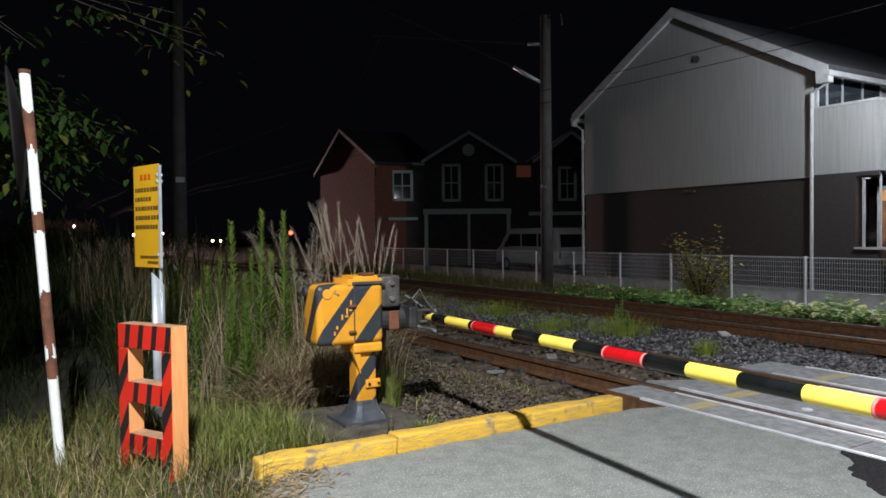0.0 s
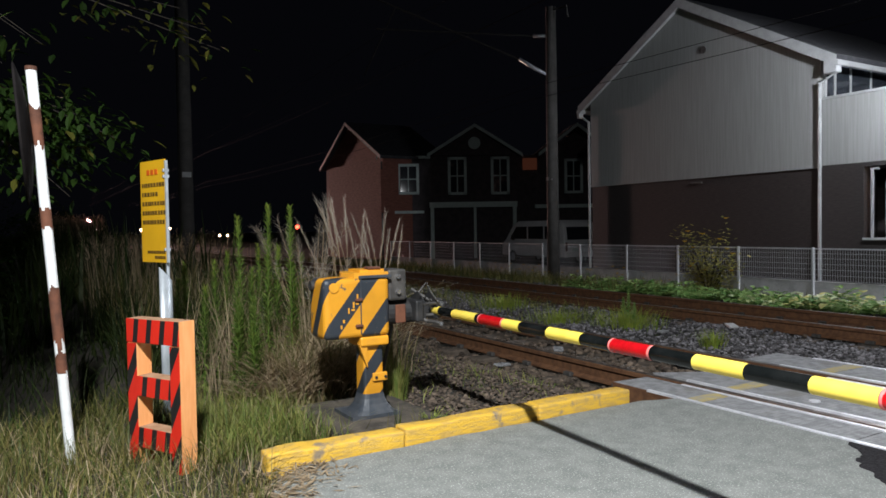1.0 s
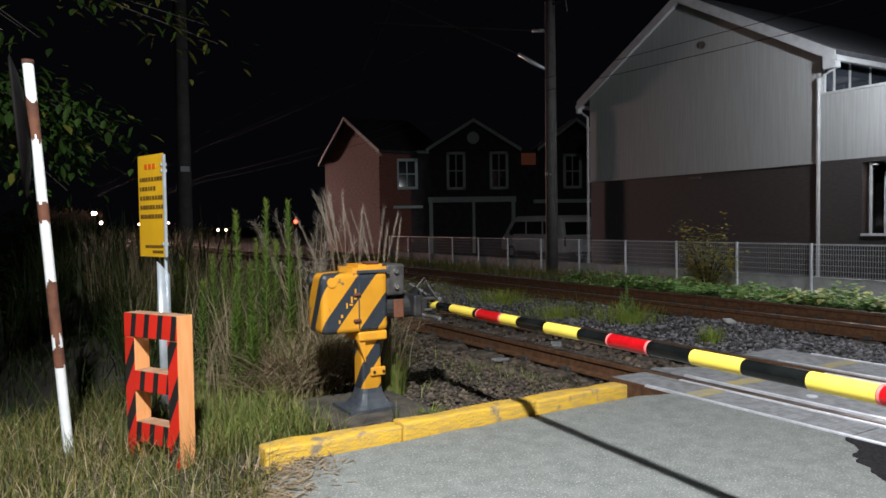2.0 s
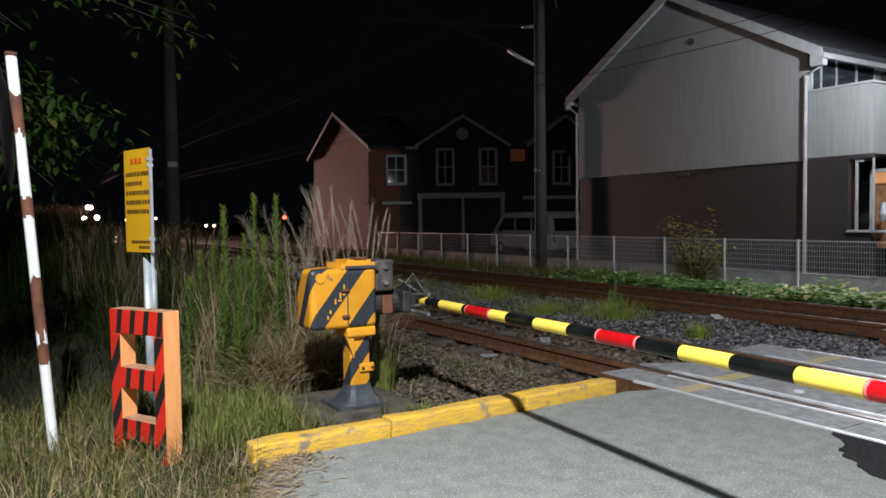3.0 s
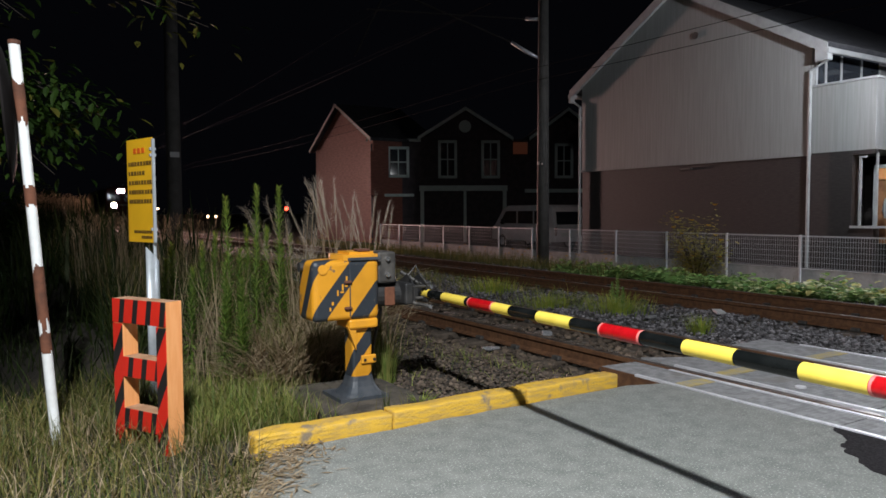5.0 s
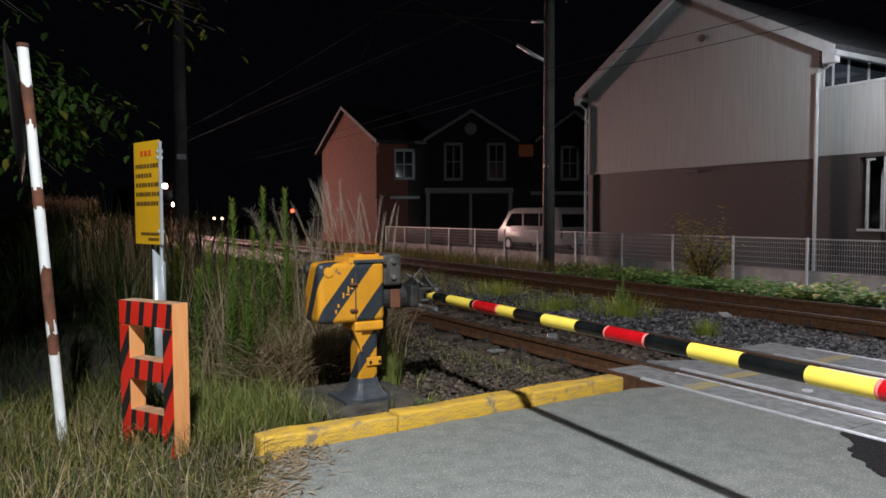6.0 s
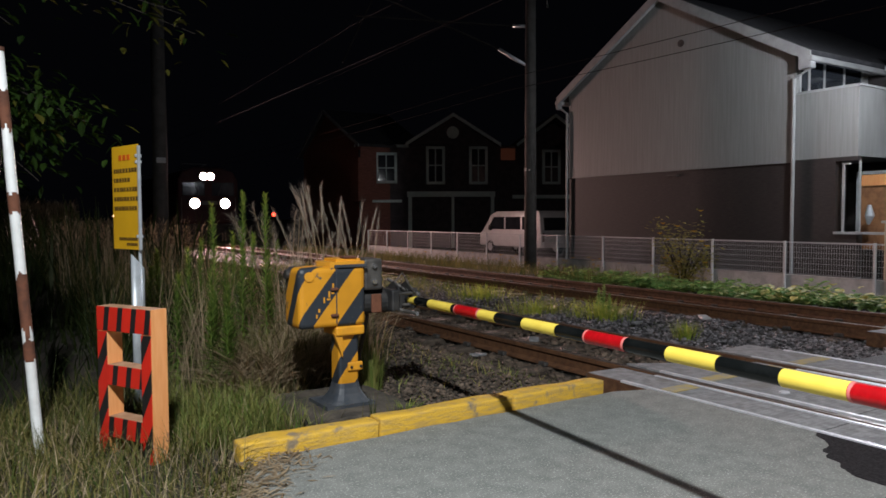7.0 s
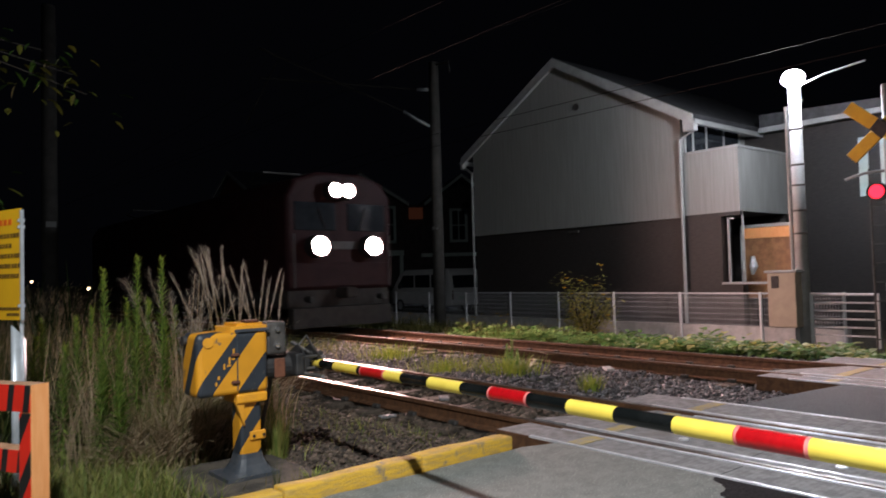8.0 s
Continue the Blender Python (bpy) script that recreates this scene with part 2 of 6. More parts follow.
M_LOCO_UNDER = mat("sooty_underframe", (0.022, 0.018, 0.017), (0.040, 0.033, 0.030), 5, 0.85, 0, 30, 0.2, 0.004)
M_HEAD = glow("headlight_glow", (1.0, 0.62, 0.56), 1900.0)
M_BEAM = glow("headlight_filament", (1.0, 0.60, 0.54), 850000.0)
M_LED = glow("lamp_led", (0.85, 0.90, 1.0), 1150.0)
M_REDLIGHT = glow("red_signal_glow", (1.0, 0.06, 0.03), 9.0)
M_REDLIGHT_X = glow("red_flasher_glow", (1.0, 0.02, 0.05), 4.0)
M_XYELLOW = mat("yellow_crossbuck_paint", (0.66, 0.40, 0.03), (0.58, 0.34, 0.03), 5, 0.5, 0, 40, 0.05, 0.001)
M_FARLAMP = glow("far_window_light", (1.0, 0.62, 0.40), 9.0)
M_GRASS = leaf_mat("verge_grass", (0.050, 0.092, 0.018), (0.25, 0.205, 0.072))
# the unlit look of the weeds at the back is put into this colour
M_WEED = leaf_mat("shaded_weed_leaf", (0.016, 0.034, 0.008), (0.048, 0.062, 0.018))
M_GRASS_LUSH = leaf_mat("lush_grass", (0.105, 0.185, 0.036), (0.37, 0.35, 0.11))
M_DRY = leaf_mat("dry_grass", (0.33, 0.24, 0.14), (0.58, 0.46, 0.31), rough=0.7)
M_STRAW = leaf_mat("leaf_litter", (0.27, 0.20, 0.13), (0.44, 0.34, 0.22), rough=0.8)
M_PLUME = leaf_mat("pampas_plume", (0.50, 0.44, 0.36), (0.70, 0.63, 0.54), rough=0.8)
M_GOLDEN = leaf_mat("goldenrod_leaf", (0.08, 0.17, 0.03), (0.28, 0.38, 0.08))
M_GOLDTIP = leaf_mat("goldenrod_tip", (0.20, 0.32, 0.05), (0.38, 0.42, 0.08))
M_TREE = leaf_mat("tree_leaf", (0.010, 0.028, 0.003), (0.030, 0.066, 0.008), rough=0.7)
M_TREE_Y = leaf_mat("yellowing_tree_leaf", (0.045, 0.055, 0.008), (0.10, 0.10, 0.014), rough=0.85)
M_BARK = mat("dark_bark", (0.018, 0.014, 0.011), (0.035, 0.028, 0.021), 8, 0.9, 0, 40, 0.6, 0.01)
M_IVY = leaf_mat("ground_vine_leaf", (0.12, 0.28, 0.07), (0.36, 0.48, 0.17))
M_IVY_PALE = leaf_mat("pale_vine_leaf", (0.66, 0.74, 0.50), (0.74, 0.66, 0.22))
M_FLOWER = leaf_mat("yellow_flower", (0.65, 0.36, 0.02), (0.75, 0.48, 0.03))
M_SHRUB = leaf_mat("shrub_leaf", (0.24, 0.28, 0.06), (0.50, 0.44, 0.12))


# ---- building helpers ----
def mesh_of(name, bm, material, smooth=False):
    me = bpy.data.meshes.new(name)
    bm.to_mesh(me)
    bm.free()
    if smooth:
        for p in me.polygons:
            p.use_smooth = True
    me.materials.append(material)
    return me


def part(name, bm, material, parent=None, label="", smooth=False):
    ob = new(name, mesh_of(name, bm, material, smooth))
    if parent:
        ob.parent = parent
    return tagged(ob, label)


def thing(name, at, label, category, group="", turn=0):
    ob = new(name)
    ob.empty_display_size = 0.1
    ob.matrix_world = pose(*at, 0, 0, turn)
    return tagged(ob, label, category, group)


def single(name, bm, material, label, category, kind="", group="", at=None, smooth=False):
    ob = part(name, bm, material, None, label, smooth)
    if at:
        ob.matrix_world = at
    return tagged(ob, "", category, group, kind)


def box(bm, x0, x1, y0, y1, z0, z1, bevel=0.0, seg=1, m=None):
    t = bmesh.new() if bevel else bm
    vs = [t.verts.new((x, y, z)) for z in (z0, z1) for y in (y0, y1) for x in (x0, x1)]
    for f in ((0, 2, 3, 1), (4, 5, 7, 6), (0, 1, 5, 4), (2, 6, 7, 3), (0, 4, 6, 2), (1, 3, 7, 5)):
        t.faces.new([vs[i] for i in f])
    if bevel:
        bmesh.ops.bevel(t, geom=t.edges[:], offset=bevel, segments=seg, affect="EDGES", profile=0.5)
        if m:
            bmesh.ops.transform(t, matrix=m, verts=t.verts[:])
        merge(bm, t)
    elif m:
        bmesh.ops.transform(bm, matrix=m, verts=vs)
    return bm


def merge(bm, t):
    tv = {v: bm.verts.new(v.co) for v in t.verts}
    for f in t.faces:
        bm.faces.new([tv[v] for v in f.verts])
    t.free()


def tube(bm, pts, radii, seg=8, caps=True):
    """A tapered tube along points."""
    pts = [Vector(p) for p in pts]
    if not isinstance(radii, (list, tuple)):
        radii = [radii] * len(pts)
    rings = []
    for i, p in enumerate(pts):
        d = (pts[min(i + 1, len(pts) - 1)] - pts[max(i - 1, 0)]).normalized()
        a = d.cross(Vector((0, 0, 1)) if abs(d.z) < 0.95 else Vector((1, 0, 0))).normalized()
        b = d.cross(a)
        rings.append([bm.verts.new(p + radii[i] * (math.cos(k * math.tau / seg) * a + math.sin(k * math.tau / seg) * b)) for k in range(seg)])
    for r0, r1 in zip(rings, rings[1:]):
        for k in range(seg):
            bm.faces.new((r0[k], r0[(k + 1) % seg], r1[(k + 1) % seg], r1[k]))
    if caps:
        bm.faces.new(rings[0][::-1])
        bm.faces.new(rings[-1])
    return bm


def prism(bm, outline, axis, a, b):
    """An outline of (u, v) pulled along an axis from a to b."""
    def at(u, v, w):
        return {"x": (w, u, v), "y": (u, w, v), "z": (u, v, w)}[axis]
    lo = [bm.verts.new(at(u, v, a)) for u, v in outline]
    hi = [bm.verts.new(at(u, v, b)) for u, v in outline]
    n = len(outline)
    bm.faces.new(lo[::-1])
    bm.faces.new(hi)
    for i in range(n):
        bm.faces.new((lo[i], lo[(i + 1) % n], hi[(i + 1) % n], hi[i]))
    bmesh.ops.recalc_face_normals(bm, faces=bm.faces[:])
    return bm


def data_part(name, verts, faces, material, parent=None, label=""):
    me = bpy.data.meshes.new(name)
    me.from_pydata(verts, [], faces)
    me.materials.append(material)
    ob = new(name, me)
    if parent:
        ob.parent = parent
    return tagged(ob, label)


B = bmesh.new
rnd = random.Random(7)


class Leaves:
    """Gathers strips and leaf quads into one mesh."""

    def __init__(self):
        self.v, self.f = [], []

    def blade(self, base, h, lean, az, width, seg=3, droop=1.6):
        bx, by, bz = base
        cx, cy = math.cos(az), math.sin(az)
        sx, sy = -cy * width / 2, cx * width / 2
        n = len(self.v)
        for i in range(seg + 1):
            s = i / seg
            off = lean * s ** droop
            z = bz + h * (s - 0.35 * (lean / max(h, 0.01)) * s * s)
            w = 1 - s ** 1.5 * 0.92
            self.v += [(bx + cx * off + sx * w, by + cy * off + sy * w, z), (bx + cx * off - sx * w, by + cy * off - sy * w, z)]
        for i in range(seg):
            self.f.append((n + 2 * i, n + 2 * i + 1, n + 2 * i + 3, n + 2 * i + 2))

    def leaf(self, at, way, length, width, up=(0, 0, 1), fold=0.12):
        p, d = Vector(at), Vector(way).normalized()
        s = d.cross(Vector(up))
        if s.length < 0.01:
            s = d.cross(Vector((1, 0, 0)))
        s.normalize()
        u = s.cross(d)
        n = len(self.v)
        mid = p + d * length * 0.5
        self.v += [tuple(p), tuple(mid + s * width / 2 + u * fold * width), tuple(p + d * length), tuple(mid - s * width / 2 + u * fold * width), tuple(mid - u * fold * width * 0.4)]
        self.f += [(n, n + 1, n + 4), (n + 1, n + 2, n + 4), (n + 2, n + 3, n + 4), (n + 3, n, n + 4)]

    def broad(self, at, way, length, width, fold=0.15):
        """A rounded leaf blade, folded along its midrib and drooping at the tip."""
        p, d = Vector(at), Vector(way).normalized()
        s = d.cross(Vector((0, 0, 1)))
        if s.length < 0.01:
            s = Vector((1, 0, 0))
        s.normalize()
        u = s.cross(d)
        n = len(self.v)
        mids = [p + d * length * k - u * length * 0.10 * k * k for k in (0, 0.3, 0.65, 1.0)]
        self.v += [tuple(m) for m in mids]
        for side in (1, -1):
            for k, w in ((1, 0.46), (2, 0.40)):
                self.v.append(tuple(mids[k] + s * side * width * w + u * fold * width))
        for a, b in ((n + 4, n + 5), (n + 6, n + 7)):
            self.f += [(n, a, n + 1), (n + 1, a, b, n + 2), (n + 2, b, n + 3)]

    def build(self, name, material, parent=None, label=""):
        return data_part(name, self.v, self.f, material, parent, label)


# ---- ground, road, track ----
RAILS = (4.30, 5.43, 8.08, 9.21)


def smooth(a, b, x):
    s = min(1, max(0, (x - a) / (b - a)))
    return s * s * (3 - 2 * s)


def ground_z(x, y):
    z = -0.02 - 0.17 * smooth(3.2, 3.9, x)
    z -= 0.30 * smooth(10.4, 13.2, x)
    z += 0.05 * noise.noise((x * 0.7, y * 0.7, 0)) * smooth(0.0, 2.0, y - 3.5)
    z -= 0.16 * smooth(0.35, 0.0, y - 3.25) * smooth(0.6, 1.4, x)
    z -= 0.16 * smooth(0.5, -0.3, y - 1.2)
    z -= 0.9 * smooth(0.7, -0.6, x) * smooth(4.7, 6.4, y)
    return z


def build_ground():
    xs = np.concatenate([[-900, -300, -100, -40, -20, -10], np.arange(-6, 16, 0.2), [17, 19, 22, 27, 35, 50, 100, 300, 900]])
    ys = np.concatenate([[-900, -300, -100, -30, -12], np.arange(-6, 16, 0.2), np.arange(16, 50, 1.0), [55, 65, 80, 100, 140, 200, 400, 900]])
    nx = len(xs)
    verts = [(float(x), float(y), ground_z(x, y)) for y in ys for x in xs]
    faces = [(j * nx + i, j * nx + i + 1, (j + 1) * nx + i + 1, (j + 1) * nx + i) for j in range(len(ys) - 1) for i in range(nx - 1)]
    g = data_part("ground", verts, faces, M_SOIL, None, "dark trodden soil with weeds and grit beside the railway")
    for p in g.data.polygons:
        p.use_smooth = True
    tagged(g, "", "ground", "", "structure")


build_ground()


def flat_piece(name, outline, z_of, material, label, depth=0.18):
    bm = B()
    top = [bm.verts.new((x, y, z_of(x))) for x, y in outline]
    low = [bm.verts.new((x, y, z_of(x) - depth)) for x, y in outline]
    bm.faces.new(top)
    n = len(outline)
    for i in range(n):
        bm.faces.new((top[i], low[i], low[(i + 1) % n], top[(i + 1) % n]))
    bmesh.ops.recalc_face_normals(bm, faces=bm.faces[:])
    return single(name, bm, material, label, "road", "structure")


def edge_run(a, b, n, amp):
    """Points from a to b with a broken edge."""
    out = []
    for i in range(n):
        s = i / n
        out.append((a[0] + (b[0] - a[0]) * s + rnd.uniform(-amp, amp), a[1] + (b[1] - a[1]) * s + rnd.uniform(-amp, amp)))
    return out


near_road = [(3.86, -9.0), (3.86, 3.40)] + edge_run((3.6, 3.50), (1.02, 3.47), 14, 0.012) + edge_run((1.0, 3.3), (0.62, 2.55), 8, 0.03) + edge_run((0.55, 2.4), (-8, 1.3), 20, 0.04) + [(-60, 1.3), (-60, -9)]
flat_piece("road", near_road, lambda x: 0.0, M_ASPHALT, "worn grey asphalt road leading onto the crossing")
flat_piece("road_between_tracks", [(6.02, -9), (7.70, -9), (7.70, 2.98), (7.2, 3.06), (6.6, 3.14), (6.02, 3.2)], lambda x: -0.006, M_ASPHALT_NEW, "darker asphalt fill between the two tracks")
flat_piece("road_beyond_tracks", [(9.95, -9), (40, -9), (40, 3.6), (14.0, 3.6), (9.95, 3.2)], lambda x: -0.005 - 0.3 * smooth(10.4, 13.5, x), M_ASPHALT, "grey asphalt road beyond the tracks")


def build_tracks():
    prof = [(-0.062, -0.15), (0.062, -0.15), (0.062, -0.138), (0.012, -0.118), (0.012, -0.045), (0.033, -0.036), (0.033, -0.006), (0.026, -0.001), (-0.026, -0.001), (-0.033, -0.006), (-0.033, -0.036), (-0.012, -0.045), (-0.012, -0.118), (-0.062, -0.138)]
    sl = B()
    box(sl, -0.88, 0.88, -0.11, 0.11, -0.30, -0.160, 0.015)
    sleeper = mesh_of("sleeper", sl, M_SLEEPER)
    cl = B()
    box(cl, -0.10, -0.05, -0.05, 0.05, -0.155, -0.115, 0.008)
    box(cl, 0.05, 0.10, -0.05, 0.05, -0.155, -0.115, 0.008)
    clip = mesh_of("rail_clip", cl, M_GREYMETAL)
    for xa, xb in ((RAILS[0], RAILS[1]), (RAILS[2], RAILS[3])):
        t = thing("railway_track", ((xa + xb) / 2, 0, 0), "rusty narrow-gauge track with polished rail heads on stone ballast", "railway track", "tracks")
        tagged(t, kind="structure")
        for x in (xa, xb):
            dx = x - (xa + xb) / 2
            part("rail", prism(B(), [(dx + u, v) for u, v in prof], "y", -60, 420), M_RUST, t)
            bm = B()
            box(bm, dx - 0.024, dx + 0.024, -60, 420, -0.001, 0.002)
            part("rail_head", bm, M_RAILTOP, t, "polished running surface")
        for k in range(70):
            y = 4.35 + 0.62 * k
            s = new("sleeper", sleeper)
            s.parent, s.location = t, (rnd.uniform(-0.02, 0.02), y, rnd.uniform(-0.006, 0.006))
            if k < 24:
                for dx in (xa - xb, xb - xa):
                    c = new("rail_clip", clip)
                    c.parent, c.location = t, (dx / 2, y, 0)


build_tracks()


def slab(x0, x1, y1, taper, group="crossing slabs"):
    """A crossing panel run with steel edges and a bevelled end."""
    t = thing("crossing_slab", ((x0 + x1) / 2, 0, 0), "scuffed grey crossing panels edged with worn steel between the rails", "crossing slab", group)
    hw = (x1 - x0) / 2
    y, k = y1, 0
    while y > -8:
        ln = 1.05 if k else 0.78
        bm = B()
        if k == 0:
            a, b = taper
            prism(bm, [(-hw, y - a), (hw, y - b), (hw, y - ln), (-hw, y - ln)], "z", -0.14, -0.004)
        else:
            box(bm, -hw, hw, y - ln, y - 0.012, -0.14, -0.004 + rnd.uniform(-0.003, 0.002))
        part("panel", bm, M_SLAB, t)
        if k > 0:
            for dx in (-hw + 0.16, hw - 0.16):
                if hw > 0.3:
                    b2 = B()
                    tube(b2, [(dx, y - 0.5, -0.008), (dx, y - 0.5, 0.003)], 0.035, 12)
                    part("bolt_cap", b2, M_STEEL, t)
        y -= ln
        k += 1
    for s, tp in ((-1, taper[0]), (1, taper[1])):
        bm = B()
        box(bm, s * hw - 0.016, s * hw + 0.016, -8, y1 - max(tp, 0.0) - 0.35, -0.014, 0.001)
        part("steel_edge", bm, M_STEEL, t, "worn bright steel edging strip")
    bm = B()
    box(bm, -hw + 0.03, hw - 0.03, y1 - 0.80, y1 - 0.68, -0.02, -0.0015)
    part("paint_line", bm, M_FADED_YELLOW, t, "faded yellow line")


slab(3.90, 4.235, 4.05, (0.0, 0.02))
for x0, ya, yb in ((3.885, 3.40, 4.05), (7.705, 3.05, 3.90)):
    single("slab_side_plate", box(B(), x0, x0 + 0.012, ya, yb, -0.16, -0.006), M_RUST, "rusty steel plate along the side of the crossing panels", "steel plate", "", "side plates")
slab(4.40, 5.33, 4.12, (0.0, 0.55))
slab(5.50, 6.00, 4.10, (0.02, 0.0))
slab(7.72, 8.015, 3.90, (0.0, 0.02))
slab(8.18, 9.11, 3.98, (0.0, 0.5))
slab(9.28, 9.93, 3.95, (0.02, 0.0))


def build_stones():
    phi = (1 + 5 ** 0.5) / 2
    ico = np.array([(-1, phi, 0), (1, phi, 0), (-1, -phi, 0), (1, -phi, 0), (0, -1, phi), (0, 1, phi), (0, -1, -phi), (0, 1, -phi), (phi, 0, -1), (phi, 0, 1), (-phi, 0, -1), (-phi, 0, 1)]) / 1.9
    tri = [(0, 11, 5), (0, 5, 1), (0, 1, 7), (0, 7, 10), (0, 10, 11), (1, 5, 9), (5, 11, 4), (11, 10, 2), (10, 7, 6), (7, 1, 8), (3, 9, 4), (3, 4, 2), (3, 2, 6), (3, 6, 8), (3, 8, 9), (4, 9, 5), (2, 4, 11), (6, 2, 10), (8, 6, 7), (9, 8, 1)]
    r = np.random.RandomState(3)

    def scatter(name, n, pick, size, material, label, sink=0.25):
        vs, fs = [], []
        for _ in range(n):
            x, y = pick()
            if any(abs(x - q) < 0.075 for q in RAILS):
                continue
            s = size * r.uniform(0.55, 1.35)
            p = ico * (1 + r.uniform(-0.3, 0.3, (12, 1))) * s * np.array([r.uniform(0.7, 1.2), r.uniform(0.7, 1.2), r.uniform(0.5, 0.85)])
            a = r.uniform(0, math.tau)
            c, d = math.cos(a), math.sin(a)
            p = p @ np.array([[c, -d, 0], [d, c, 0], [0, 0, 1]])
            z = ground_z(x, y) + s * (0.5 - sink) + r.uniform(-0.01, 0.025)
            k = len(vs)
            vs += [tuple(q) for q in (p + np.array([x, y, z]))]
            fs += [(k + i, k + j, k + l) for i, j, l in tri]
        ob = data_part(name, vs, fs, material, None, label)
        tagged(ob, "", "ballast", "", "stuff")

    def far(t):
        return 3.3 + t ** 1.7 * 17
    scatter("track_ballast", 16000, lambda: (r.uniform(5.6, 8.0), far(r.rand())), 0.021, M_STONE, "loose grey crushed stone between the tracks")
    scatter("track_ballast", 3200, lambda: (r.uniform(9.2, 11.0), far(r.rand())), 0.026, M_STONE, "loose grey crushed stone beside the far rail")
    scatter("rusty_ballast", 5200, lambda: (r.uniform(3.4, 5.6), 3.55 + r.rand() ** 1.7 * 16), 0.032, M_STONE_RUST, "brown rust-stained ballast under the near track")
    scatter("rusty_ballast", 2600, lambda: (r.uniform(8.0, 9.3), 4.0 + r.rand() ** 1.7 * 16), 0.032, M_STONE_RUST, "brown rust-stained ballast under the far track")
    scatter("stony_verge", 11000, lambda: (r.uniform(2.15, 4.2), 3.62 + r.rand() ** 1.4 * 7), 0.0145, M_STONE_RUST, "brown stones and grit on the verge beside the near rail", 0.35)
    scatter("road_edge_grit", 900, lambda: (r.uniform(3.5, 3.95), r.uniform(3.3, 3.75)), 0.013, M_STONE, "pale grit where the road meets the crossing panels", 0.0)


build_stones()


def build_kerb():
    t = thing("kerb", (1.02, 3.5, -0.01), "chipped yellow-painted concrete kerb blocks along the road edge", "kerb")
    tagged(t, kind="structure")
    x = 0.0
    for k, ln in enumerate((0.78, 0.94, 0.78)):
        bm = B()
        box(bm, x + 0.001, x + ln - 0.001, 0.0, 0.135, -0.16, 0.098 - 0.01 * (k == 0), 0.016, 3)
        bmesh.ops.subdivide_edges(bm, edges=[e for e in bm.edges if e.calc_length() > 0.3], cuts=14, use_grid_fill=True)
        for v in bm.verts:
            v.co += 0.011 * Vector(noise.noise_vector((v.co.x * 5, v.co.y * 9, v.co.z * 9 + k)))
        part("kerb_block", bm, M_KERB, t, smooth=True)
        x += ln


build_kerb()


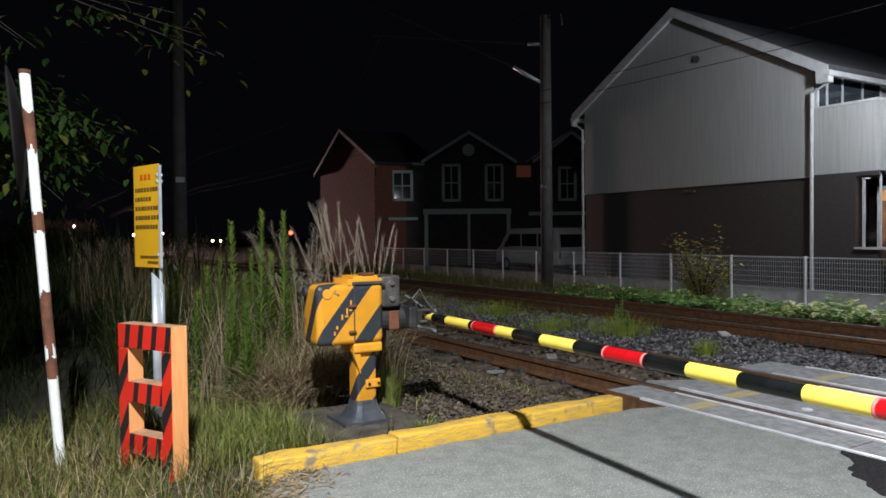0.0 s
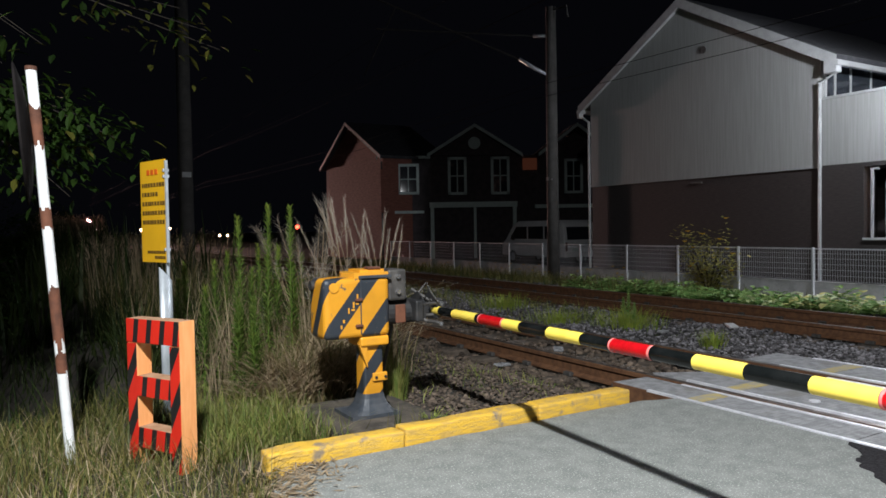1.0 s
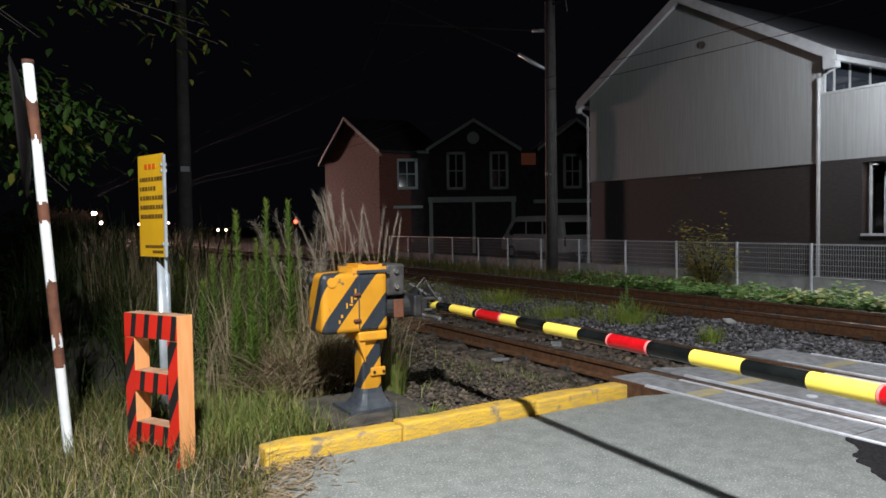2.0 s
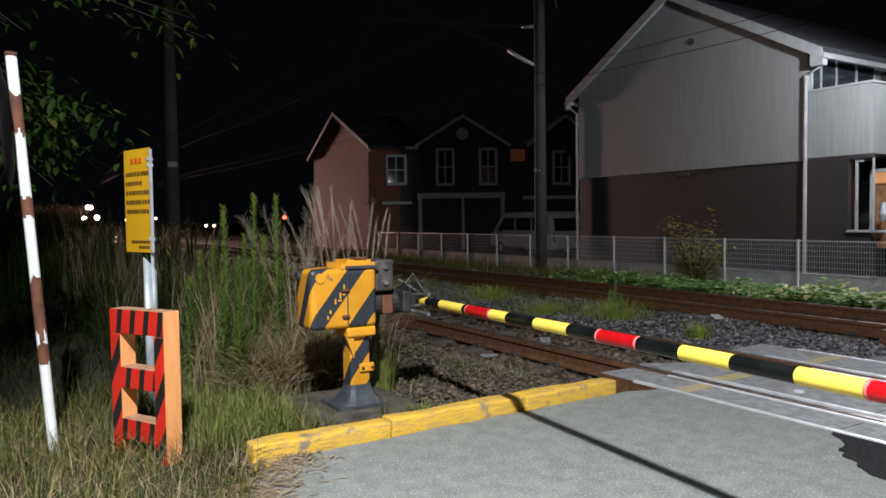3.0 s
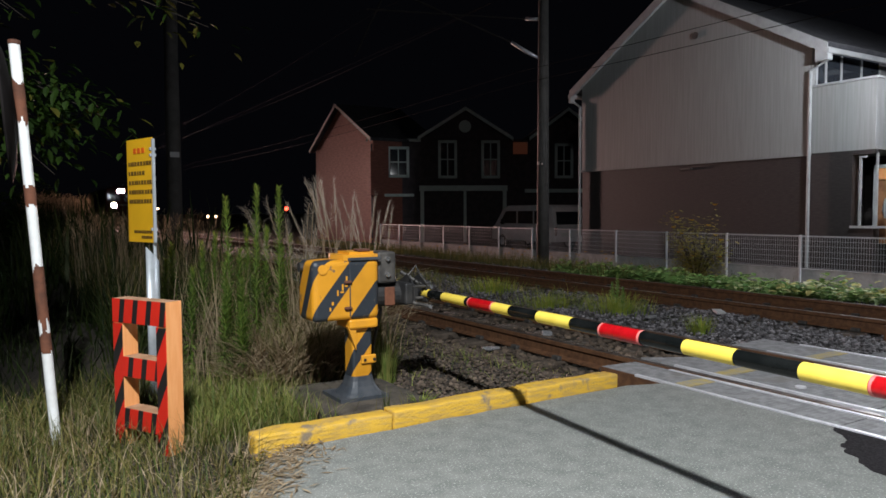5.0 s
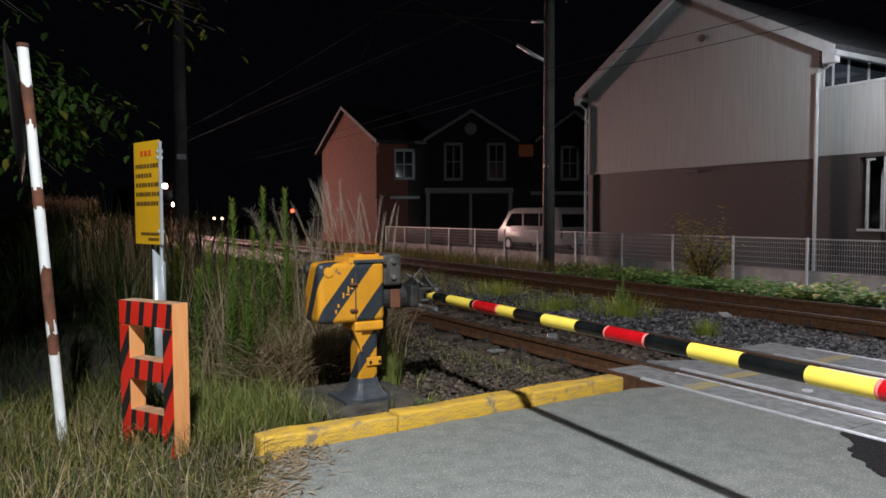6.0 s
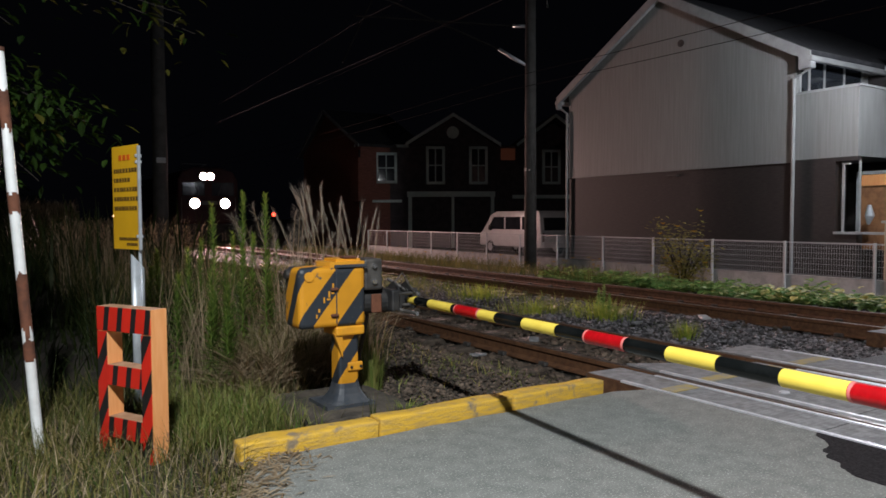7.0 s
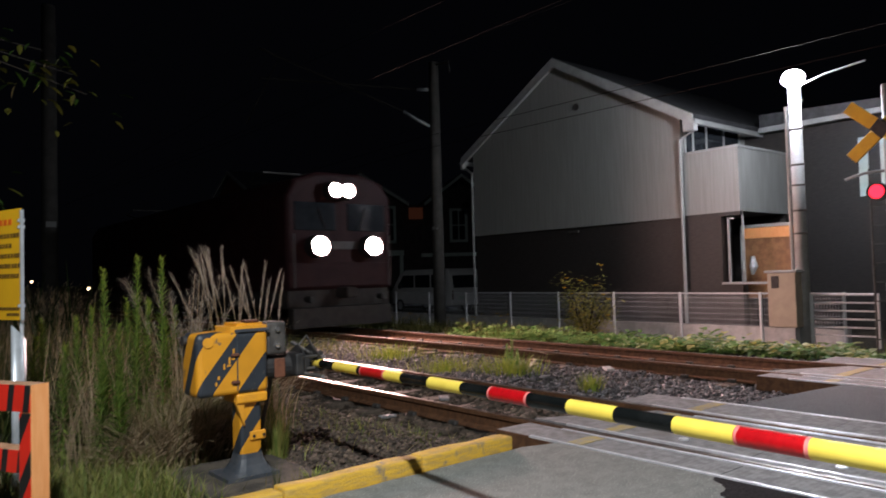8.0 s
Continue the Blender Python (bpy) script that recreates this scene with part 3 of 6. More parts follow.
# ---- crossing gate ----
def build_gate():
    g = thing("crossing_gate", (0, 0, 0), "yellow and black striped crossing gate machine on a steel column", "crossing gate")
    bm = B()
    box(bm, 1.50, 2.22, 3.80, 4.62, -0.12, 0.030, 0.02, 2)
    for v in bm.verts:
        v.co.z += 0.012 * noise.noise(v.co * 6)
    part("plinth", bm, M_CONC_DARK, g, "dirty concrete footing")
    bm = B()
    prism(bm, [(1.70, 4.30), (1.70, 4.0), (2.02, 4.0), (2.02, 4.30)], "z", 0.03, 0.052)
    rings = []
    for z, q in ((0.052, 0.135), (0.075, 0.115), (0.105, 0.094), (0.140, 0.081), (0.17, 0.075)):
        rings.append([bm.verts.new((1.878 + q * math.copysign(abs(math.cos(a)) ** 0.5, math.cos(a)), 4.135 + q * math.copysign(abs(math.sin(a)) ** 0.5, math.sin(a)), z)) for a in [k * math.tau / 24 for k in range(24)]])
    for r0, r1 in zip(rings, rings[1:]):
        for k in range(24):
            bm.faces.new((r0[k], r0[(k + 1) % 24], r1[(k + 1) % 24], r1[k]))
    part("base_flange", bm, M_NAVY, g, "flared dark base")
    bm = B()
    box(bm, 1.81, 1.945, 4.07, 4.20, 0.12, 0.56, 0.016, 2)
    part("column", bm, M_GATE_COL, g)
    bm = B()
    box(bm, 1.775, 1.97, 4.03, 4.24, 0.475, 0.535, 0.012, 2)
    part("collar", bm, M_YELLOW, g, "yellow bolted collar")
    bm = B()
    prism(bm, [(1.77, 0.49), (1.825, 0.49), (1.825, 0.34)], "y", 4.045, 4.075)
    part("gusset", bm, M_YELLOW, g)
    bm = B()
    box(bm, 1.865, 1.965, 4.052, 4.072, 0.245, 0.300, 0.006)
    part("bracket_plate", bm, M_YELLOW, g)
    for x in (1.885, 1.948):
        bm = B()
        tube(bm, [(x, 4.05, 0.272), (x, 4.043, 0.272)], 0.009, 8)
        part("bolt", bm, M_BLACK, g)
    # case with a raised lid and a chamfered left shoulder
    bm = B()
    box(bm, 1.535, 1.975, 4.02, 4.27, 0.535, 0.905, 0.032, 4)
    part("case", bm, M_GATE, g)
    # seam between the post and the housing, and the worn-off writing on the dark band
    bm = B()
    box(bm, 1.772, 1.778, 4.014, 4.03, 0.56, 0.90)
    part("seam", bm, M_NAVY, g)
    for x, z, w, h in ((1.655, 0.635, 0.012, 0.020), (1.690, 0.690, 0.009, 0.034), (1.712, 0.706, 0.022, 0.010), (1.722, 0.722, 0.010, 0.038), (1.742, 0.742, 0.018, 0.012), (1.748, 0.775, 0.010, 0.032), (1.640, 0.600, 0.010, 0.022)):
        bm = B()
        box(bm, x, x + w, 4.0165, 4.022, z, z + h)
        part("print_bar", bm, M_YELLOW, g, "worn yellow writing")
    bm = B()
    tube(bm, [(1.545, 4.20, 0.86), (1.515, 4.20, 0.86)], 0.03, 12)
    part("side_knob", bm, M_BLACK, g)
    bm = B()
    prism(bm, [(1.74, 4.03), (1.97, 4.03), (1.99, 4.08), (1.99, 4.22), (1.97, 4.27), (1.74, 4.27), (1.70, 4.15)], "z", 0.90, 0.935)
    prism(bm, [(1.79, 4.06), (1.955, 4.06), (1.955, 4.24), (1.79, 4.24)], "z", 0.935, 0.952)
    part("top_cap", bm, M_YELLOW, g, "rust-spotted yellow cap")
    bm = B()
    box(bm, 1.765, 1.985, 4.012, 4.03, 0.898, 0.918, 0.004)
    part("cap_lip", bm, M_NAVY, g, "dark lip under the cap")
    bm = B()
    box(bm, 1.84, 1.93, 4.05, 4.12, 0.952, 0.968, 0.005)
    part("cap_hasp", bm, M_RUSTPAINT, g, "rusty hasp")
    for x, z in ((1.735, 0.60), (1.735, 0.76)):
        bm = B()
        box(bm, x, x + 0.05, 4.0, 4.022, z, z + 0.02, 0.006)
        part("latch", bm, M_RUSTPAINT, g, "rusted latch")
    bm = B()
    tube(bm, [(1.598, 4.022, 0.852), (1.598, 4.012, 0.852)], 0.03, 14)
    part("lock_boss", bm, M_YELLOW, g, "worn yellow lock boss")
    # drive and arm holder
    bm = B()
    box(bm, 1.985, 2.115, 4.06, 4.26, 0.745, 0.945, 0.015, 2)
    part("drive_box", bm, M_GREYMETAL, g, "grey cast drive housing")
    for z in (0.80, 0.90):
        bm = B()
        tube(bm, [(2.05, 4.06, z), (2.05, 4.04, z)], 0.016, 8)
        part("bolt", bm, M_CHROME, g)
    bm = B()
    tube(bm, [(1.96, 4.15, 0.66), (2.24, 4.15, 0.66)], 0.075, 16)
    part("shaft", bm, M_BLACK, g)
    bm = B()
    box(bm, 2.16, 2.22, 4.02, 4.46, 0.60, 0.74, 0.012, 2)
    box(bm, 2.22, 2.44, 4.16, 4.30, 0.60, 0.73, 0.015, 2)
    part("arm_crank", bm, M_BLACK, g, "black iron crank")
    bm = B()
    box(bm, 2.14, 2.26, 4.44, 4.66, 0.56, 0.76, 0.02, 2)
    part("counterweight", bm, M_BLACK, g)
    bm = B()
    tube(bm, [(2.22, 4.2, 0.80), (2.30, 4.15, 0.74), (2.36, 4.1, 0.70)], 0.012, 6)
    tube(bm, [(2.15, 4.1, 0.64), (2.25, 4.05, 0.60), (2.34, 4.06, 0.58)], 0.014, 6)
    part("linkage", bm, M_GREYMETAL, g)
    for p in ((2.365, 4.08, 0.705), (2.35, 4.06, 0.575)):
        bm = B()
        tube(bm, [p, (p[0], p[1] - 0.035, p[2])], 0.014, 8)
        part("bolt", bm, M_CHROME, g)
    for x in (2.235, 2.33):
        bm = B()
        prism(bm, [(4.28, 0.60), (4.28, 0.72), (4.14, 0.79), (4.05, 0.72), (4.05, 0.61)], "x", x, x + 0.012)
        part("arm_bracket", bm, M_BLACK, g, "black pressed-steel arm bracket")
    for p0, p1 in (((2.22, 4.06, 0.71), (2.34, 4.06, 0.71)), ((2.22, 4.10, 0.63), (2.36, 4.10, 0.63)), ((2.22, 4.22, 0.67), (2.36, 4.22, 0.67))):
        bm = B()
        tube(bm, [p0, p1], 0.011, 8)
        part("pin", bm, M_GREYMETAL, g)
    bm = B()
    tube(bm, [(2.02, 4.20, 0.75), (2.10, 4.26, 0.55), (2.06, 4.30, 0.30), (1.98, 4.28, 0.04)], 0.013, 8)
    part("power_cable", bm, M_BLACK, g, "black rubber power cable")
    bm = B()
    tube(bm, [(2.19, 4.04, 0.79), (2.24, 4.03, 0.85), (2.28, 4.03, 0.78), (2.36, 4.05, 0.69)], 0.006, 6)
    part("stay_rod", bm, M_GREYMETAL, g)
    bm = B()
    box(bm, 2.03, 2.10, 4.045, 4.065, 0.60, 0.72, 0.006)
    part("cover_plate", bm, M_RUSTPAINT, g, "rusty cover plate")
    # arm in coloured sleeves
    bands = ((4.22, "b"), (4.13, "y"), (4.04, "b"), (3.87, "y"), (3.60, "b"), (3.565, "r"), (3.32, "y"), (3.16, "b"), (2.92, "y"), (2.66, "b"), (2.46, "r"), (2.21, "b"), (1.98, "y"), (1.74, "b"), (1.48, "y"), (1.245, "r"), (1.00, "y"), (0.75, "b"), (0.50, "y"), (0.25, "r"), (0.0, "y"), (-0.25, "b"), (-0.5, "y"), (-0.75, "b"), (-1.0, "r"), (-1.2, None))
    for (ya, c), (yb, _) in zip(bands, bands[1:]):
        ra = 0.0275 + 0.0004 * (4.2 - ya)
        (xa, ya), (xb, yb) = arm_xy(ya), arm_xy(yb)
        lift = {"y": 0.0012, "b": 0.0, "r": 0.002}[c]
        bm = B()
        tube(bm, [(xa, ya, arm_z(ya)), (xb, yb, arm_z(yb))], ra + lift, 20, False)
        part("arm_sleeve", bm, {"y": M_ARM_Y, "b": M_ARM_B, "r": M_ARM_R}[c], g, {"y": "yellow sleeve", "b": "glossy black sleeve", "r": "red reflective sleeve"}[c], smooth=True)
        if c == "r":
            for xx, yy in ((xa, ya - 0.006), (xb, yb + 0.006)):
                bm = B()
                tube(bm, [(xx, yy + 0.006, arm_z(yy)), (xx, yy - 0.006, arm_z(yy))], ra + 0.0028, 20, False)
                part("sleeve_rim", bm, M_ARM_PINK, g, "faded pink sleeve rim", smooth=True)
    return g


def arm_z(y):
    return 0.658 + 0.012 * (4.1 - y)


def arm_xy(y):
    """The arm closes a little askew to the road's edge."""
    s = (2.35 - 0.083 * 4.1) / (2.35 - 0.083 * y)
    return 2.35 * s, y * s - 0.015


build_gate()


# ---- verge things ----
def build_barrier():
    w, d, h, b = 0.415, 0.095, 0.775, 0.075
    t = thing("striped_barrier", (0.455, 4.085, -0.02), "red and black striped wooden barrier ladder with orange sides", "barrier", "", -61.5)
    for x0 in (0.0, w - b):
        bm = B()
        box(bm, x0, x0 + b, 0.003, d, 0, h - 0.002, 0.004)
        part("upright", bm, M_ORANGE, t)
        bm = B()
        box(bm, x0 + 0.001, x0 + b - 0.001, 0.0, 0.0035, 0.0, h - 0.13)
        part("stripe_tape", bm, M_FRAMELEG, t)
    for k, z in enumerate((h - 0.125, h - 0.405, h - 0.675)):
        hh = 0.125 if k == 0 else 0.105
        bm = B()
        x0, x1 = (0, w) if k == 0 else (b, w - b)
        box(bm, x0, x1, 0.004 if k else 0.002, d - 0.002, z, z + hh, 0.003)
        part("rail", bm, M_WOODTOP, t, "bare-edged cross board")
        bm = B()
        box(bm, x0 + 0.001, x1 - 0.001, -0.001, 0.0045, z + 0.001, z + hh - 0.001)
        part("stripe_tape", bm, M_FRAMEFACE, t)
    bm = B()
    box(bm, w - 0.001, w + 0.003, 0.002, d - 0.001, 0, h)
    part("side_face", bm, M_ORANGE, t)


build_barrier()


def build_mirror_pole():
    t = thing("traffic_mirror", (0.185, 4.25, 0), "leaning white steel pole with rust patches carrying a round traffic mirror", "traffic mirror")
    top = Vector((-0.128, 0.0, 2.05))
    r = 0.0255
    bm = B()
    tube(bm, [(0, 0, -0.1)] + [tuple(top * s) for s in (0, 0.25, 0.5, 0.75, 1.0)], r, 16)
    part("pole", bm, M_WHITEPOLE, t, "white paint flaking to rust", True)
    for a, b in ((0.285, 0.47), (0.225, 0.285), (0.60, 0.655), (0.80, 0.925)):
        bm = B()
        na, nz = 22, max(6, int((b - a) * 260))
        grid = [[bm.verts.new((top.x * (a + (b - a) * k / nz) + (r + 0.0015) * math.cos(q * math.tau / na), (r + 0.0015) * math.sin(q * math.tau / na), top.z * (a + (b - a) * k / nz))) for q in range(na)] for k in range(nz + 1)]
        for k in range(nz):
            for q in range(na):
                s = (k + 0.5) / nz
                rim = min(s, 1 - s) * 4.5 - 0.45
                ang = q * math.tau / na
                if rim + 1.1 * noise.noise((math.cos(ang) * 1.3, math.sin(ang) * 1.3, top.z * (a + (b - a) * s) * 11)) > 0.02:
                    bm.faces.new((grid[k][q], grid[k][(q + 1) % na], grid[k + 1][(q + 1) % na], grid[k + 1][q]))
        bmesh.ops.delete(bm, geom=[v for v in bm.verts if not v.link_faces], context="VERTS")
        bmesh.ops.remove_doubles(bm, verts=bm.verts[:], dist=1e-5)
        part("rust_patch", bm, M_RUSTPAINT, t, "bare rusted steel", True)
    # dish seen from its rim
    c = Vector((-0.175, 0.04, 1.72))
    bm = B()
    rings = []
    for rad, off in ((0.02, 0.045), (0.16, 0.038), (0.28, 0.022), (0.355, 0.0), (0.37, -0.008), (0.355, -0.014)):
        rings.append([bm.verts.new(c + Vector((off, 0, 0)) + Vector((-0.07 * math.sin(k * math.tau / 28), math.cos(k * math.tau / 28), math.sin(k * math.tau / 28))) * rad) for k in range(28)])
    for r0, r1 in zip(rings, rings[1:]):
        for k in range(28):
            bm.faces.new((r0[k], r0[(k + 1) % 28], r1[(k + 1) % 28], r1[k]))
    bm.faces.new(rings[0])
    bmesh.ops.rotate(bm, cent=c, matrix=Euler((0, 0, radians(-1))).to_matrix(), verts=bm.verts[:])
    part("mirror_shell", bm, M_MIRRORBACK, t, "dull mirror housing", True)
    bm = B()
    tube(bm, [tuple(top * 0.86 + Vector((0, 0, 0))), (c.x + 0.07, c.y, c.z)], 0.018, 8)
    part("clamp", bm, M_GREYMETAL, t)
    bm = B()
    tube(bm, [tuple(top), tuple(top + Vector((0, 0, 0.02)))], r + 0.003, 12)
    part("pole_cap", bm, M_RUSTPAINT, t)


build_mirror_pole()


def build_sign():
    t = thing("warning_sign", (0.795, 4.94, 0), "yellow notice board with lines of print on a cut steel post", "sign")
    bm = B()
    tube(bm, [(0.0, 0, -0.1), (0.0, 0, 0.98)], 0.040, 18)
    for v in bm.verts:
        if v.co.z > 0.9:
            v.co.z -= (v.co.x + 0.04) * 1.2
    part("post", bm, M_GALV, t, "pale galvanised post cut at a slant", True)
    bm = B()
    tube(bm, [(0.022, 0.03, 0.45), (0.022, 0.03, 1.66)], 0.011, 10)
    part("bracket_post", bm, M_GALV, t)
    # plate in a local space: u along the face, v up
    a = Vector((0.012, -0.005, 0))
    u = Vector((-0.105, 0.325, 0)).normalized()
    n = Vector((-u.y, u.x, 0))
    W, z0, z1 = 0.345, 1.005, 1.685

    def plate(name, u0, u1, v0, v1, lift, thick, material, label=""):
        bm = B()
        vs = []
        for d in (lift, lift - thick):
            for uu, vv in ((u0, v0), (u1, v0), (u1, v1), (u0, v1)):
                p = a + u * uu + n * d
                vs.append(bm.verts.new((p.x, p.y, vv)))
        for f in ((0, 1, 2, 3), (7, 6, 5, 4), (0, 4, 5, 1), (1, 5, 6, 2), (2, 6, 7, 3), (3, 7, 4, 0)):
            bm.faces.new([vs[i] for i in f])
        bmesh.ops.recalc_face_normals(bm, faces=bm.faces[:])
        return part(name, bm, material, t, label)
    plate("plate", 0, W, z0, z1, 0.0, 0.006, M_SIGN, "yellow painted plate")
    plate("edge", -0.012, 0.0, z0, z1 - 0.01, 0.004, 0.018, M_GALV)
    for uu in (0.10, 0.155, 0.21):
        plate("print_bar", uu, uu + 0.04, z1 - 0.095, z1 - 0.06, 0.003, 0.002, M_SIGNRED, "red heading print")
    for k, ln in enumerate((0.30, 0.20, 0.29, 0.29, 0.28)):
        zz = z1 - 0.175 - 0.062 * k
        x = W - 0.025
        while x > W - 0.025 - ln:
            w = rnd.uniform(0.018, 0.034)
            plate("print_bar", x - w, x, zz, zz + 0.026, 0.003, 0.002, M_SIGNBLACK)
            x -= w + rnd.uniform(0.006, 0.014)
    for zz, x0 in ((1.065, 0.02), (1.03, 0.02)):
        x = x0
        while x < (0.26 if zz > 1.05 else 0.15):
            w = rnd.uniform(0.014, 0.026)
            plate("print_bar", x, x + w, zz, zz + 0.018, 0.003, 0.002, M_SIGNBLACK)
            x += w + 0.006
    for zz in (1.60, 1.56, 1.08):
        bm = B()
        box(bm, 0.0, 0.038, 0.0, 0.045, zz, zz + 0.022, 0.004)
        part("clamp", bm, M_GALV, t)


build_sign()


# ---- far side: fence, poles, houses, van ----
FX, FZ = 15.0, -0.45


def build_fence():
    t = thing("mesh_fence", (FX, 0, FZ), "white welded-mesh fence on a low concrete kerb", "fence")
    posts = [5.75, 7.42, 9.34, 11.23, 13.09, 14.94, 16.92, 18.8, 20.7, 22.6, 24.5, 26.4, 28.3, 30.2]
    bm = B()
    box(bm, -0.07, 0.07, 5.7, 30.3, -0.1, 0.36, 0.01)
    part("concrete_base", bm, M_CONC, t, "pale concrete footing wall")
    pm = B()
    box(pm, -0.025, 0.025, -0.025, 0.025, 0.0, 1.10, 0.006)
    post = mesh_of("post", pm, M_FENCE)
    for y in posts:
        o = new("post", post)
        o.parent, o.location = t, (-0.08, y, 0)
    for a, b in zip(posts, posts[1:]):
        bm = B()
        step = 0.055 if a < 17 else 0.12
        y = a + 0.05
        while y < b - 0.02:
            box(bm, -0.083, -0.079, y - 0.0022, y + 0.0022, 0.38, 1.08)
            y += step
        for z in (0.39, 0.5, 0.62, 0.74, 0.86, 0.97, 1.06, 1.085):
            box(bm, -0.079, -0.073, a, b, z - 0.003, z + 0.003)
        box(bm, -0.085, -0.070, a, b, 1.065, 1.08)
        part("mesh_panel", bm, M_WIRE, t)


build_fence()


def build_house():
    H = thing("house", (16.5, 0, -0.5), "two-storey house with pale grey siding above dark brown siding", "house")
    yl, yr, yp = 18.1, 10.12, 14.20
    zd, ze, zp = 3.05, 5.80, 7.98
    zr = 5.70
    D = 9.0
    bm = B()
    box(bm, 0, D, yr, yl, -0.1, zd)
    part("lower_wall", bm, M_SIDING_LOW, H, "dark brown siding")
    bm = B()
    prism(bm, [(yr, zd), (yl, zd), (yl, ze), (yp, zp), (yr, zr)], "x", -0.03, D)
    part("upper_wall", bm, M_SIDING_UP, H, "pale grey siding")
    # siding laps
    for k in range(1, 7):
        bm = B()
        z = zd * k / 7
        box(bm, -0.006, 0.002, yr, yl, z - 0.012, z + 0.004)
        part("lap", bm, M_SIDING_LOW, H)
    bm = B()
    box(bm, -0.05, 0.0, yr - 0.02, yl + 0.02, zd - 0.05, zd + 0.02)
    part("band_flashing", bm, M_SIDING_UP, H)
    # roof planes with verge boards
    ov = 0.38
    sl = (zp - ze) / (yl - yp)
    sr = (zp - zr) / (yp - yr)
    for name, y0, s, ye in (("roof_slope", yp, sl, yl + ov), ("roof_slope", yp, sr, yr - 0.50)):
        z_e = zp - s * abs(ye - yp)
        bm = B()
        prism(bm, [(y0, zp + 0.05), (ye, z_e + 0.05), (ye, z_e + 0.17), (y0, zp + 0.19)], "x", -0.22, D)
        part(name, bm, M_ROOF, H)
        bm = B()
        prism(bm, [(y0, zp - 0.10), (ye, z_e - 0.12), (ye, z_e + 0.15), (y0, zp + 0.18)], "x", -0.26, -0.22)
        part("bargeboard", bm, M_TRIM, H, "off-white verge board")
        bm = B()
        prism(bm, [(y0, zp + 0.0), (ye, z_e + 0.0), (ye, z_e + 0.045), (y0, zp + 0.045)], "x", -0.22, 0.0)
        part("soffit", bm, M_TRIM, H)
        bm = B()
        sgn = 1 if ye > yp else -1
        box(bm, -0.27, D, ye - 0.06, ye + 0.06, z_e - 0.10, z_e + 0.03, 0.02, 2)
        part("gutter", bm, M_TRIM, H)
        bm = B()
        yw = yl + 0.02 if ye > yp else yr - 0.02
        tube(bm, [(-0.1, ye - 0.0, z_e - 0.08), (-0.1, ye, z_e - 0.2), (-0.10, yw, z_e - 0.42), (-0.10, yw, 0.0)], 0.042, 10)
        part("downpipe", bm, M_TRIM, H, "white rain pipe")
        bm = B()
        box(bm, -0.25, -0.05, ye - 0.05 if sgn > 0 else ye - 0.02, ye + (0.05 if sgn > 0 else 0.3), z_e - 0.25, z_e + 0.02, 0.01)
        part("eave_box", bm, M_TRIM, H)
    bm = B()
    tube(bm, [(-0.04, 13.5, 6.55), (-0.07, 13.5, 6.55)], 0.10, 16)
    part("vent_cap", bm, M_GREYMETAL, H)
    bm = B()
    box(bm, -0.1, -0.03, 13.55, 13.95, 2.84, 2.90, 0.01)
    part("lower_vent", bm, M_GREYMETAL, H)
    # balcony wing
    yb, yw = 8.62, 10.12
    bm = B()
    box(bm, 0.0, 2.6, yb, yw, zd, 4.62)
    part("balcony_wall", bm, M_SIDING_UP, H, "pale grey balcony front")
    bm = B()
    box(bm, -0.03, 2.63, yb - 0.03, yw, 4.62, 4.67)
    part("balcony_coping", bm, M_TRIM, H)
    bm = B()
    box(bm, 3.3, 8.0, 4.0, yw, -0.1, 5.4)
    part("wing_wall", bm, M_SIDING_LOW, H, "dark brown siding")
    for x0, x1, y0, y1, z0, z1 in ((0.0, 0.25, 9.12, yw - 0.02, -0.1, zd), (0.0, 2.4, yw - 0.02, yw, -0.1, zd), (0.0, 0.25, yb, 9.12, -0.1, 1.28), (0.0, 0.12, yb, 9.12, 2.95, zd), (2.4, 2.6, yb, yw, -0.1, zd)):
        part("porch_wall", box(B(), x0, x1, y0, y1, z0, z1), M_SIDING_LOW, H, "dark brown porch wall")
    bm = B()
    box(bm, 3.2, 9.0, 3.5, 9.5, 5.4, 5.5)
    prism(bm, [(3.4, 5.5), (9.5, 5.5), (9.5, 5.9), (3.4, 5.62)], "x", 2.95, 9.0)
    part("wing_roof", bm, M_ROOF, H)
    bm = B()
    box(bm, 2.85, 2.95, 3.4, 9.5, 5.38, 5.52, 0.02, 2)
    part("wing_gutter", bm, M_TRIM, H)
    # sliding windows onto the balcony, in the side wall under the eave
    for x in (0.12, 0.50, 1.16, 2.06, 2.92):
        bm = B()
        box(bm, x - 0.035, x + 0.035, yr - 0.05, yr, 4.66, 5.60)
        part("window_mullion", bm, M_TRIM, H)
    bm = B()
    box(bm, 0.12, 2.92, yr - 0.055, yr, 5.56, 5.62)
    part("window_head", bm, M_TRIM, H)
    for x0, x1 in ((0.12, 0.50), (0.50, 1.16), (1.16, 2.06), (2.06, 2.92)):
        bm = B()
        box(bm, x0 + 0.035, x1 - 0.035, yr - 0.03, yr - 0.004, 4.66, 5.56)
        part("window_pane", bm, M_WINDOW, H, "dark upper window")
    for y in (6.4, 6.9):
        bm = B()
        box(bm, 3.25, 3.3, y, y + 0.22, 3.4, 4.9)
        part("shutter", bm, M_GREENTRIM, H)
    # porch opening with a boarded panel
    bm = B()
    box(bm, -0.06, 0.06, 7.75, 9.12, 1.28, 1.335)
    part("porch_sill", bm, M_TRIM, H, "white sill")
    bm = B()
